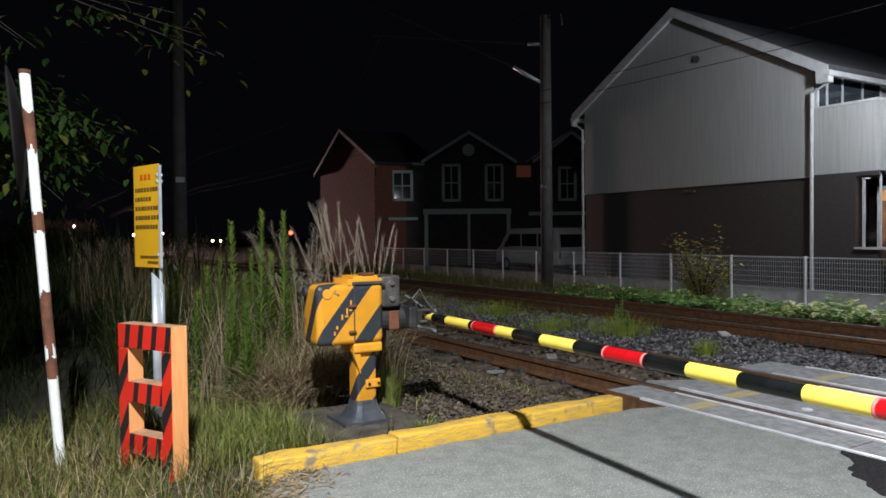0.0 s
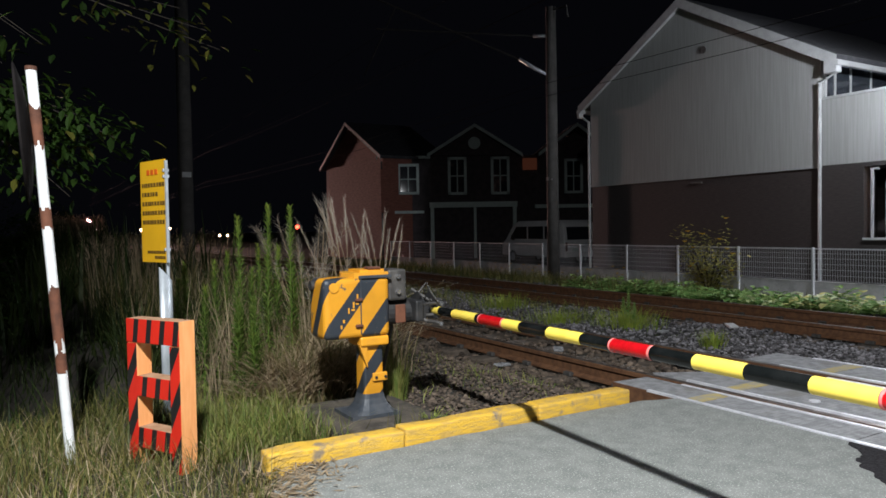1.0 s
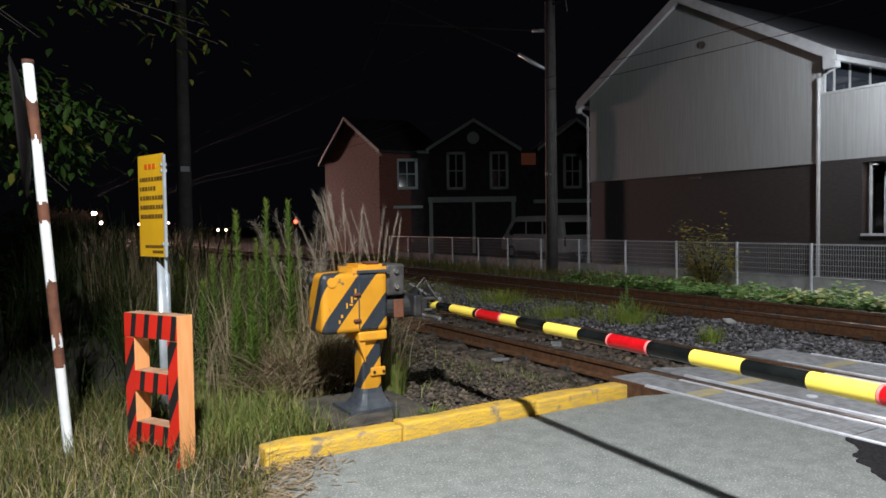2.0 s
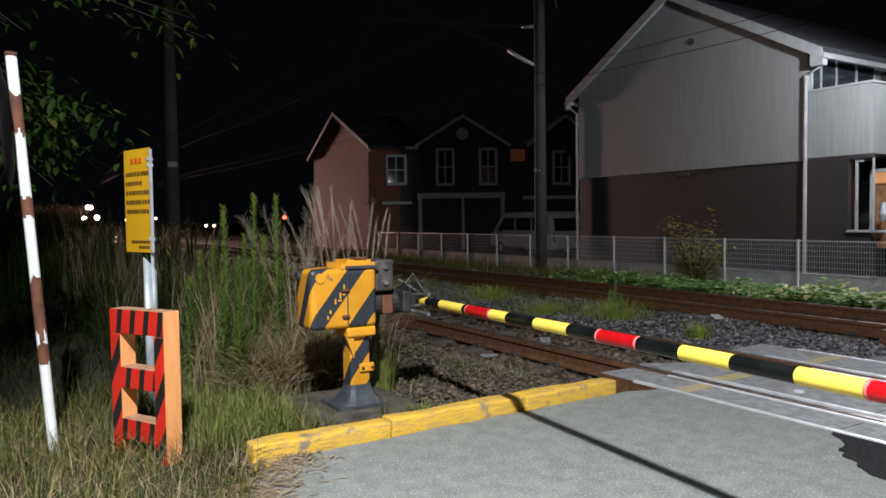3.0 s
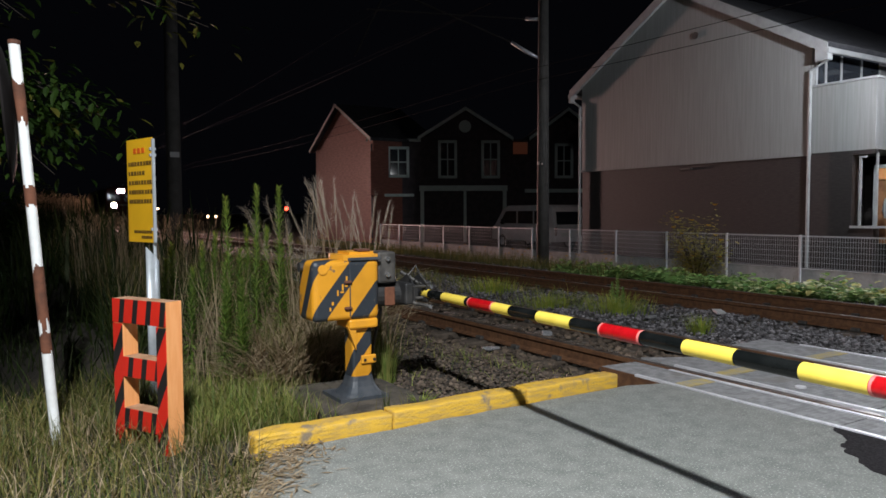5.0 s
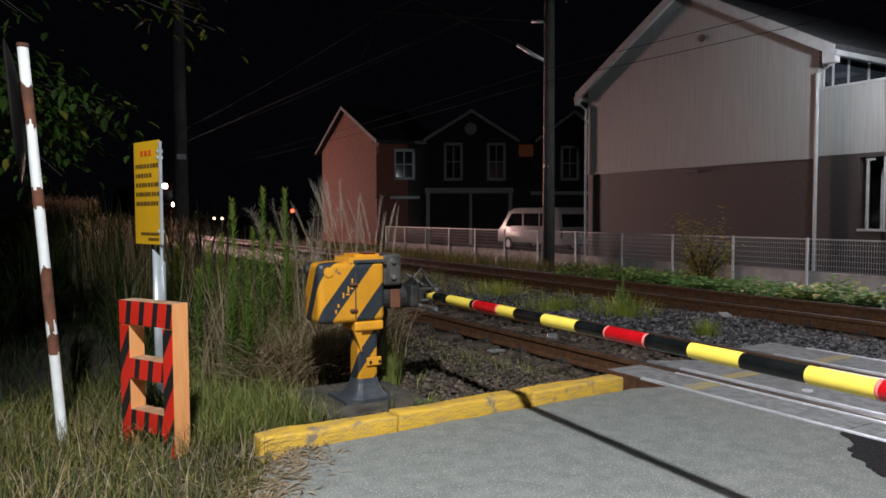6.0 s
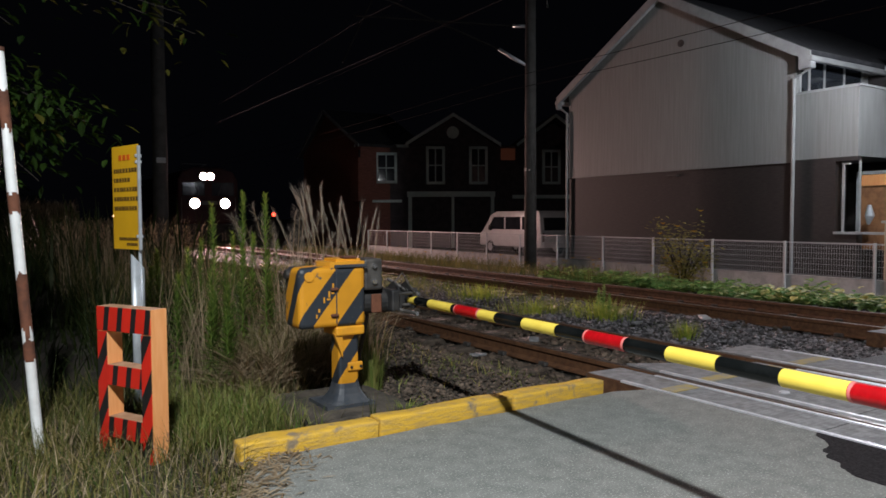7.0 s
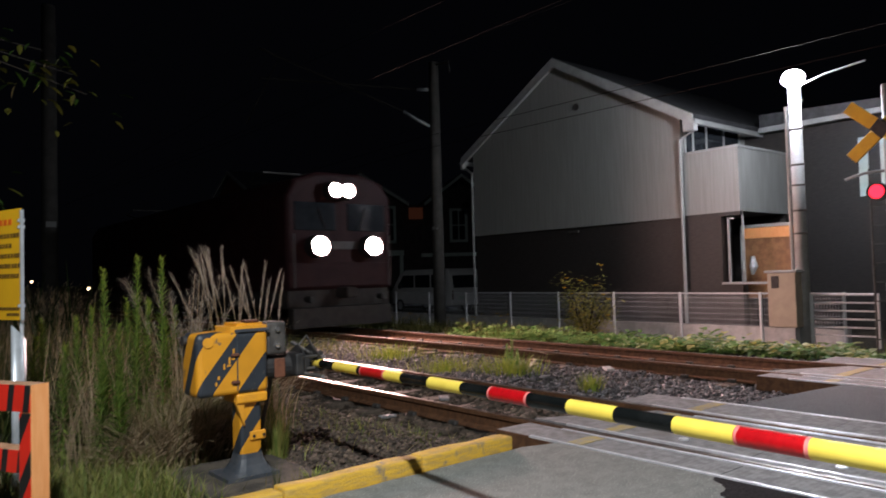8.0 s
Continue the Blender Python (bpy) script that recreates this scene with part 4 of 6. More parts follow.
    box(bm, 0.01, 0.06, 8.92, 8.97, 1.33, 2.90)
    box(bm, 0.01, 0.06, 8.80, 8.98, 2.87, 2.91)
    part("porch_pipe", bm, M_TRIM, H)
    bm = B()
    box(bm, 0.9, 0.95, 7.7, 9.05, 0.9, 2.40)
    part("board", bm, M_WOODBOARD, H, "brown boarded panel")
    bm = B()
    box(bm, 0.86, 0.9, 7.7, 9.0, 2.40, 2.66)
    part("board_rail", bm, M_ORANGE, H, "orange-brown lintel board")
    bm = B()
    box(bm, 0.84, 0.95, 9.0, 9.08, 0.9, 2.74)
    box(bm, 0.84, 0.95, 7.7, 9.08, 2.67, 2.74)
    part("porch_door_frame", bm, M_TRIM, H, "pale door frame")
    bm = B()
    tube(bm, [(0.3, 8.72, 1.33), (0.3, 8.72, 3.0)], 0.03, 8)
    part("porch_post", bm, M_TRIM, H)
    bm = B()
    tube(bm, [(0.5, 8.62, 1.5), (0.52, 8.6, 1.7), (0.5, 8.6, 1.95)], [0.03, 0.10, 0.04], 10)
    part("hanging_bag", bm, M_GALV, H)


build_house()


def build_catenary_pole():
    t = thing("catenary_mast", (14.4, 17.60, -0.45), "tall round concrete mast with insulators carrying the overhead line", "mast")
    bm = B()
    tube(bm, [(0, 0, -0.2), (0, 0, 8.5)], [0.20, 0.155], 20)
    part("mast", bm, M_POLE, t, "", True)
    bm = B()
    tube(bm, [(0, 0.0, 7.62), (-0.35, 0.45, 7.68)], 0.05, 10)
    part("insulator", bm, M_GALV, t, "pale stacked insulator", True)
    bm = B()
    tube(bm, [(0, 0, 6.35), (-0.4, 0.3, 6.62), (-0.75, 0.65, 6.95)], [0.035, 0.06, 0.05], 10)
    part("insulator", bm, M_GALV, t, "pale stacked insulator", True)
    bm = B()
    tube(bm, [(-0.75, 0.65, 6.95), (-5.6, 0.9, 8.2)], 0.03, 8)
    tube(bm, [(-0.35, 0.45, 7.68), (-5.6, 0.9, 7.35)], 0.025, 8)
    tube(bm, [(-5.0, 0.88, 8.0), (-6.0, 0.9, 6.0)], 0.02, 8)
    part("cantilever", bm, M_CABLE, t)
    bm = B()
    tube(bm, [(0.0, 0, 8.40), (0.0, -0.75, 8.35), (0.0, -0.8, 8.0)], 0.03, 8)
    part("feeder_bracket", bm, M_GREYMETAL, t)
    bm = B()
    box(bm, -0.20, -0.185, -0.05, 0.06, 3.10, 3.2)
    box(bm, -0.20, -0.185, -0.22, -0.15, 3.10, 3.15)
    part("tag_plate", bm, M_TRIM, t, "small white tag")


build_catenary_pole()


def build_far_mast():
    t = thing("catenary_mast", (4.85, 25.6, -0.2), "dark concrete line mast with a white number tag", "mast")
    bm = B()
    tube(bm, [(0, 0, -0.2), (0, 0, 10.5)], [0.26, 0.21], 16)
    part("mast", bm, M_POLE, t, "", True)
    bm = B()
    box(bm, -0.16, 0.14, -0.27, -0.255, 3.28, 3.46)
    part("tag_plate", bm, M_TRIM, t, "white tag plate")


build_far_mast()


def build_wires():
    for x, z, sag, r in ((8.65, 5.5, 0.0, 0.005), (8.65, 6.6, 0.35, 0.005), (13.6, 8.0, 0.3, 0.008), (13.6, 5.5, 0.25, 0.008), (13.5, 5.1, 0.25, 0.008)):
        bm = B()
        pts = []
        for k in range(-1, 5):
            for s in range(10):
                y = 17.6 + 45 * (k - 1) + 4.5 * s
                pts.append((x, y, z - sag * 4 * (s / 10) * (1 - s / 10)))
        tube(bm, pts, r, 5)
        single("overhead_wire", bm, M_CABLE, "thin dark overhead line running along the track", "wire", "", "overhead wires")


build_wires()


def build_van():
    t = thing("van", (20.0, 23.7, -0.5), "white one-box van parked behind the fence", "van", "", 0)
    L, W, Ht = 4.6, 1.72, 1.98
    bm = B()
    out = [(0.0, 0.35), (0.0, 1.05), (0.10, 1.85), (0.22, Ht), (3.3, Ht), (3.75, 1.80), (4.35, 1.12), (L, 0.95), (L + 0.03, 0.38)]
    prism(bm, out, "x", 0, W)
    bmesh.ops.bevel(bm, geom=bm.edges[:], offset=0.06, segments=3, affect="EDGES", profile=0.5)
    part("body", bm, M_VAN, t, "white painted body", True)
    bm = B()
    prism(bm, [(-0.008, 1.12), (0.085, 1.72), (0.095, 1.72), (0.02, 1.12)], "x", 0.17, W - 0.17)
    part("rear_window", bm, M_WINDOW, t, "black rear window")
    for a, b in ((0.35, 1.35), (1.45, 2.55)):
        bm = B()
        box(bm, -0.008, 0.02, a, b, 1.15, 1.72, 0.005)
        part("side_window", bm, M_WINDOW, t)
    bm = B()
    prism(bm, [(2.65, 1.15), (2.65, 1.72), (3.45, 1.72), (3.95, 1.15)], "x", -0.008, 0.02)
    part("front_side_window", bm, M_WINDOW, t)
    bm = B()
    prism(bm, [(3.70, 1.78), (4.28, 1.16), (4.31, 1.17), (3.74, 1.81)], "x", 0.12, W - 0.12)
    part("windscreen", bm, M_WINDOW, t)
    for y in (0.85, 3.75):
        for x in (0.0, W - 0.18):
            w = B()
            tube(w, [(x, y, 0.31), (x + 0.18, y, 0.31)], 0.31, 20)
            tyre = part("wheel", w, M_TYRE, t)
            w = B()
            tube(w, [(x - 0.006, y, 0.31), (x + 0.186, y, 0.31)], 0.18, 14)
            part("rim", w, M_GALV, tyre)
    bm = B()
    box(bm, 0.05, W - 0.05, -0.06, 0.05, 0.36, 0.55, 0.02, 2)
    part("rear_bumper", bm, M_VAN, t)
    for x in (0.06, W - 0.16):
        bm = B()
        box(bm, x, x + 0.10, -0.02, 0.04, 0.62, 1.0, 0.01)
        part("tail_light", bm, M_RUSTPAINT, t)
    bm = B()
    box(bm, 0.42, 0.78, -0.012, 0.02, 0.60, 0.76)
    part("number_plate", bm, M_GREENTRIM, t)
    bm = B()
    box(bm, -0.14, -0.02, 3.55, 3.70, 1.1, 1.35, 0.02, 2)
    part("wing_mirror", bm, M_BLACK, t)


build_van()


def build_brick_house():
    H = thing("brick_house", (17.0, 35.2, -0.5), "red brick-clad house with a steep gable facing the track", "house")
    w, ze, zp, D = 8.4, 5.75, 7.95, 4.0
    bm = B()
    prism(bm, [(0, -0.1), (w, -0.1), (w, ze), (w * 0.53, zp), (0, ze)], "x", 0, D)
    part("wall", bm, M_BRICK, H)
    for k in range(38):
        bm = B()
        z = 0.2 + 0.145 * k
        box(bm, -0.012, 0.001, 0.02, w - 0.02, z, z + 0.125)
        part("brick_course", bm, M_BRICK, H)
    for (y0, z0), (y1, z1) in (((w * 0.53, zp), (-0.35, ze - 0.2)), ((w * 0.53, zp), (w + 0.35, ze - 0.2))):
        bm = B()
        prism(bm, [(y0, z0), (y1, z1), (y1, z1 + 0.16), (y0, z0 + 0.18)], "x", -0.3, D)
        part("roof", bm, M_ROOF, H)
        bm = B()
        prism(bm, [(y0, z0 - 0.04), (y1, z1 - 0.04), (y1, z1 + 0.15), (y0, z0 + 0.17)], "x", -0.34, -0.30)
        part("bargeboard", bm, M_TRIM, H)
    bm = B()
    box(bm, -0.6, 0.0, -0.9, 0.0, 2.6, 4.9)
    part("side_bay", bm, M_BRICK, H)
    bm = B()
    tube(bm, [(-0.1, 0.0, 5.4), (-0.1, 0.0, 0)], 0.05, 8)
    part("downpipe", bm, M_BLACK, H)


build_brick_house()


def build_dark_house():
    H = thing("dark_house", (17.2, 36.0, -0.5), "dark two-storey house with pale window frames under a broad gable", "house", "", -27)
    W, ze = 11.8, 5.75
    bm = B()
    box(bm, 0, W, 0, 5, -0.1, ze)
    prism(bm, [(2.9, ze), (7.6, ze), (5.25, 7.25)], "y", -0.3, 3)
    prism(bm, [(9.0, ze), (13.0, ze), (11.0, 7.0)], "y", -0.1, 3)
    part("wall", bm, M_DARKWALL, H)
    for a, b, c in ((2.6, 7.9, 5.25), (8.8, 13.2, 11.0)):
        for s in (a, b):
            bm = B()
            prism(bm, [(c, 7.3), (s, ze - 0.1), (s, ze + 0.1), (c, 7.5)], "y", -0.65, 3)
            part("roof", bm, M_ROOF, H)
            bm = B()
            prism(bm, [(c, 7.26), (s, ze - 0.14), (s, ze + 0.06), (c, 7.46)], "y", -0.70, -0.65)
            part("bargeboard", bm, M_GREENTRIM, H)
    bm = B()
    box(bm, -0.2, 2.8, -0.2, 0.0, ze - 0.15, ze)
    part("fascia", bm, M_GREENTRIM, H)
    for x, z0, z1, w in ((3.75, 3.55, 5.65, 1.05), (6.15, 3.55, 5.65, 1.05), (0.95, 3.6, 5.3, 1.2), (10.3, 3.55, 5.5, 1.05)):
        bm = B()
        for x0, x1, a, b in ((x, x + 0.15, z0, z1), (x + w - 0.15, x + w, z0, z1), (x, x + w, z0, z0 + 0.15), (x, x + w, z1 - 0.15, z1)):
            box(bm, x0, x1, -0.38, -0.28, a, b)
        box(bm, x + 0.15, x + w - 0.15, -0.35, -0.30, (z0 + z1) / 2 - 0.03, (z0 + z1) / 2 + 0.03)
        box(bm, x + w / 2 - 0.03, x + w / 2 + 0.03, -0.35, -0.30, z0, z1)
        part("window_frame", bm, M_GREENTRIM, H)
        bm = B()
        box(bm, x + 0.1, x + w - 0.1, -0.33, -0.28, z0 + 0.1, z1 - 0.1)
        part("pane", bm, M_WINDOW, H)
    bm = B()
    for x0, x1, a, b in ((2.7, 7.6, 2.85, 3.15), (2.75, 2.95, 0, 2.85), (5.15, 5.3, 0, 2.85), (7.35, 7.55, 0, 2.85), (0.3, 2.4, 2.55, 2.7), (8.6, 12.0, 2.75, 2.95)):
        box(bm, x0, x1, -0.5, -0.3, a, b)
    part("porch_frame", bm, M_GREENTRIM, H, "pale porch posts and beam")
    bm = B()
    tube(bm, [(5.25, -0.36, 6.42), (5.25, -0.28, 6.42)], 0.34, 20)
    part("gable_vent", bm, M_GREENTRIM, H)
    bm = B()
    box(bm, 7.95, 8.75, -0.36, -0.28, 4.9, 5.55)
    part("lit_window", bm, glow("dim_lit_window", (0.10, 0.03, 0.015), 0.25), H, "dim reddish window")


build_dark_house()


def build_lamp_pole():
    t = thing("lamp_pole", (14.35, 6.27, -0.35), "pale steel lamp pole with a glaring white lamp", "street lamp")
    bm = B()
    tube(bm, [(0, 0, -0.2), (0, 0, 5.1)], [0.130, 0.110], 18)
    part("pole", bm, M_LAMPPOLE, t, "", True)
    bm = B()
    tube(bm, [(-0.05, 0.155, 0.0), (-0.05, 0.155, 4.7)], 0.035, 8)
    part("conduit", bm, M_TRIM, t)
    for z in (2.15, 2.6, 3.1, 3.5, 4.2):
        bm = B()
        tube(bm, [(0, 0, z), (0, 0, z + 0.035)], 0.134, 18)
        tube(bm, [(-0.14, -0.06, z), (-0.16, -0.22, z + 0.02)], 0.012, 6)
        part("strap", bm, M_GREYMETAL, t)
    bm = B()
    bmesh.ops.create_uvsphere(bm, u_segments=20, v_segments=12, radius=0.21)
    for v in bm.verts:
        v.co = Vector((v.co.x - 0.02, v.co.y, v.co.z * 0.80 + 5.24))
    part("lamp_globe", bm, M_LED, t, "glaring white lamp", True)
    bm = B()
    tube(bm, [(0, 0, 5.0), (0, 0, 5.16)], 0.10, 14)
    part("lamp_arm", bm, M_LAMPPOLE, t)
    bm = B()
    tube(bm, [(0, 0, 5.05), (0.0, -0.6, 5.2), (0.0, -1.3, 5.28)], 0.02, 6)
    part("stay_wire", bm, M_GALV, t)
    b = thing("control_cabinet", (14.1, 6.5, -0.36), "beige steel control cabinet fixed to the lamp pole", "cabinet")
    bm = B()
    box(bm, -0.16, 0.12, -0.27, 0.28, 0.36, 1.42, 0.015, 2)
    part("body", bm, M_BEIGE, b)
    bm = B()
    box(bm, -0.20, 0.15, -0.31, 0.32, 1.42, 1.47, 0.01)
    part("roof_cap", bm, M_TRIM, b)
    bm = B()
    box(bm, -0.168, -0.155, 0.05, 0.2, 1.12, 1.36, 0.004)
    part("inspection_window", bm, M_BLACK, b)
    bm = B()
    box(bm, -0.1, 0.1, -0.2, 0.2, -0.1, 0.36)
    part("stand", bm, M_CONC, b)


build_lamp_pole()


def build_white_rails():
    for (y0, y1, zt) in ((4.95, 6.1, 1.0), (2.0, 4.75, 1.2)):
        t = thing("guard_rail", (14.3, 0, -0.35), "white tubular guard rail beside the road", "railing", "guard rails")
        n = max(2, int((y1 - y0) / 1.1) + 1)
        for k in range(n):
            y = y0 + (y1 - y0) * k / (n - 1)
            bm = B()
            box(bm, -0.03, 0.03, y - 0.03, y + 0.03, 0, zt, 0.006)
            part("post", bm, M_FENCE, t)
        for k in range(6):
            bm = B()
            z = zt - 0.02 - k * zt / 6.5
            tube(bm, [(-0.02, y0, z), (-0.02, y1, z)], 0.016 if k else 0.025, 8)
            part("bar", bm, M_FENCE, t)


build_white_rails()


def build_warning_signal():
    t = thing("crossing_signal", (12.5, 4.05, -0.3), "crossing warning mast with a yellow crossbuck and red flasher", "crossing signal")
    bm = B()
    tube(bm, [(0, 0, 0), (0, 0, 4.3)], 0.07, 14)
    part("mast", bm, M_LAMPPOLE, t, "", True)
    for s in (-1, 1):
        bm = B()
        box(bm, -0.02, 0.02, -0.62, 0.62, -0.10, 0.10, 0.006, 1, Matrix.Translation((-0.12 - 0.03 * s, 0.05, 3.60)) @ Euler((radians(42 * s), 0, 0)).to_matrix().to_4x4())
        part("crossbuck_board", bm, M_XYELLOW, t)
        bm = B()
        box(bm, -0.03, 0.03, -0.12, 0.12, -0.102, 0.102, 0.004, 1, Matrix.Translation((-0.12 - 0.03 * s, 0.05, 3.60)) @ Euler((radians(42 * s), 0, 0)).to_matrix().to_4x4())
        part("crossbuck_band", bm, M_BLACK, t)
    bm = B()
    tube(bm, [(0, 0.02, 2.95), (-0.1, 0.35, 2.93), (-0.1, 0.62, 2.86)], 0.025, 8)
    part("lamp_bracket", bm, M_TRIM, t)
    for dy, z in ((0.16, 2.62), (-0.25, 2.62)):
        bm = B()
        tube(bm, [(-0.05, dy, z), (-0.13, dy, z)], 0.15, 20)
        lamp = part("flasher", bm, M_BLACK, t)
        bm = B()
        tube(bm, [(-0.13, dy, z), (-0.14, dy, z)], 0.11, 20)
        part("red_lens", bm, M_REDLIGHT_X, lamp, "lit red lens")
    bm = B()
    tube(bm, [(-0.05, 0.28, -0.0), (-0.05, 0.28, 3.0)], 0.018, 6)
    tube(bm, [(-0.05, 0.02, -0.0), (-0.05, 0.02, 3.0)], 0.018, 6)
    for k in range(9):
        tube(bm, [(-0.05, 0.02, 0.3 + 0.3 * k), (-0.05, 0.28, 0.3 + 0.3 * k)], 0.012, 6)
    part("ladder", bm, M_GREYMETAL, t)


build_warning_signal()


def build_far_signal():
    t = thing("track_signal", (18.5, 54.0, -0.4), "distant red track signal beyond the weeds", "signal")
    bm = B()
    tube(bm, [(0, 0, 0), (0, 0, 2.2)], 0.06, 8)
    part("post", bm, M_BLACK, t)
    bm = B()
    tube(bm, [(0, -0.05, 1.9), (0, -0.12, 1.9)], 0.14, 14)
    part("lens", bm, M_REDLIGHT, t, "lit red lens")


build_far_signal()


def build_street_lamp():
    t = thing("street_lamp", (-0.9, -1.6, 0), "grey street lamp post standing beside the road", "street lamp")
    bm = B()
    tube(bm, [(0, 0, 0), (0, 0, 5.2), (0.25, 0.3, 5.38), (0.45, 0.6, 5.36)], [0.07, 0.05, 0.035, 0.03], 12)
    part("post", bm, M_GALV, t, "", True)
    bm = B()
    box(bm, 0.38, 0.74, 0.45, 0.95, 5.25, 5.36, 0.03, 2)
    part("head", bm, M_GALV, t)


build_street_lamp()


# ---- train ----
def build_train():
    t = thing("locomotive", (0, 0, 0), "dark electric locomotive with three blazing headlights", "train")
    bm = B()
    prism(bm, [(-1.40, 0.95), (1.40, 0.95), (1.40, 3.05), (1.18, 3.42), (0.6, 3.62), (-0.6, 3.62), (-1.18, 3.42), (-1.40, 3.05)], "y", 0.0, 16.5)
    bmesh.ops.bevel(bm, geom=[e for e in bm.edges if abs(e.verts[0].co.y - e.verts[1].co.y) < 0.01], offset=0.10, segments=3, affect="EDGES", profile=0.5)
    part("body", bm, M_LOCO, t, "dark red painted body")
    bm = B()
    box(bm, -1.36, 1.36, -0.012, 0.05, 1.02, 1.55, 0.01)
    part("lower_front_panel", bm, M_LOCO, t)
    bm = B()
    box(bm, -0.42, 0.42, -0.022, 0.02, 1.86, 2.04, 0.01)
    part("front_plate", bm, M_LOCO_GREY, t, "pale grey plate between the headlights")
    for s in (-1, 1):
        bm = B()
        box(bm, s * 0.68 - 0.52, s * 0.68 + 0.52, -0.02, 0.03, 2.28, 2.92, 0.02, 2)
        part("windscreen", bm, M_WINDOW, t, "dark windscreen")
        bm = B()
        tube(bm, [(s * 0.45, -0.04, 2.3), (s * 0.62, -0.04, 2.78)], 0.012, 6)
        part("wiper", bm, M_BLACK, t)
        bm = B()
        tube(bm, [(s * 1.25, -0.08, 1.0), (s * 1.25, -0.08, 2.2)], 0.018, 6)
        part("handrail", bm, M_LOCO_GREY, t)
        bm = B()
        tube(bm, [(s * 0.95, -0.05, 0.75), (s * 0.95, -0.30, 0.75)], 0.07, 10)
        part("brake_hose", bm, M_BLACK, t)

    def headlight(x, z, r):
        bm = B()
        for ra, rb, ya, yb in ((r + 0.05, r + 0.05, 0.02, -0.30), (r + 0.05, r, -0.30, -0.30), (r, r, -0.30, -0.07)):
            a = [bm.verts.new((x + ra * math.cos(k * math.tau / 24), ya, z + ra * math.sin(k * math.tau / 24))) for k in range(24)]
            b = [bm.verts.new((x + rb * math.cos(k * math.tau / 24), yb, z + rb * math.sin(k * math.tau / 24))) for k in range(24)]
            for k in range(24):
                bm.faces.new((a[k], a[(k + 1) % 24], b[(k + 1) % 24], b[k]))
        lamp = part("headlight", bm, M_BLACK, t)
        bm = B()
        a = [bm.verts.new((x + r * math.cos(k * math.tau / 24), -0.23, z + r * math.sin(k * math.tau / 24))) for k in range(24)]
        b = [bm.verts.new((x + 0.035 * math.cos(k * math.tau / 24), -0.23, z + 0.035 * math.sin(k * math.tau / 24))) for k in range(24)]
        for k in range(24):
            bm.faces.new((a[k], b[k], b[(k + 1) % 24], a[(k + 1) % 24]))
        part("lens", bm, M_HEAD, lamp, "blazing warm white lens")
        # black tube added only to narrow the beam of the filament
        bm = B()
        a = [bm.verts.new((x + 0.035 * math.cos(k * math.tau / 24), -0.08, z + 0.035 * math.sin(k * math.tau / 24))) for k in range(24)]
        b = [bm.verts.new((x + 0.035 * math.cos(k * math.tau / 24), -0.28, z + 0.035 * math.sin(k * math.tau / 24))) for k in range(24)]
        for k in range(24):
            bm.faces.new((a[k], b[k], b[(k + 1) % 24], a[(k + 1) % 24]))
        part("beam_tube", bm, M_BLACK, lamp)
        bm = B()
        bm.faces.new([bm.verts.new((x + 0.034 * math.cos(k * math.tau / 24), -0.082, z + 0.034 * math.sin(k * math.tau / 24))) for k in range(24)])
        part("filament", bm, M_BEAM, lamp, "glowing beam source")
    headlight(-0.70, 1.92, 0.21)
    headlight(0.70, 1.92, 0.21)
    bm = B()
    box(bm, -0.50, 0.26, -0.02, 0.4, 2.98, 3.38, 0.02, 2)
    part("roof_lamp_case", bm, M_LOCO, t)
    headlight(-0.28, 3.18, 0.155)
    headlight(0.04, 3.18, 0.155)
    bm = B()
    prism(bm, [(-1.3, -0.08), (1.3, -0.08), (1.25, 0.25), (-1.25, 0.25)], "z", 0.12, 0.55)
    part("snow_plough", bm, M_LOCO_UNDER, t, "sooty guard plate")
    bm = B()
    box(bm, -1.35, 1.35, 0.1, 16.4, 0.55, 0.97, 0.02)
    part("underframe", bm, M_LOCO_UNDER, t)
    bm = B()
    box(bm, -0.13, 0.13, -0.42, 0.1, 0.76, 1.0, 0.03, 2)
    part("coupler", bm, M_LOCO_UNDER, t)
    for yb in (3.0, 8.2, 13.4):
        bm = B()
        box(bm, -1.0, 1.0, yb - 1.6, yb + 1.6, 0.3, 0.7, 0.03)
        bogie = part("bogie", bm, M_LOCO_UNDER, t)
        for dy in (-1.1, 1.1):
            for s in (-1, 1):
                w = B()
                tube(w, [(s * 0.50, yb + dy, 0.56), (s * 0.63, yb + dy, 0.56)], 0.555, 24)
                part("wheel", w, M_GREYMETAL, bogie)
    for yb in (2.5, 13.5):
        bm = B()
        tube(bm, [(-0.5, yb, 3.62), (-0.5, yb + 1.4, 3.85), (-0.6, yb + 0.2, 3.95), (0.6, yb + 0.2, 3.95), (0.5, yb + 1.4, 3.85), (0.5, yb, 3.62)], 0.03, 6)
        part("pantograph", bm, M_GREYMETAL, t)
    return t


LOCO = build_train()


# ---- plants ----
def on_road(x, y):
    if y > 3.49:
        return False
    if x > 1.0:
        return True
    if y > 2.5:
        return x > 0.62 + (y - 2.55) * 0.5
    return y < 1.3 + (x + 8) * 0.127


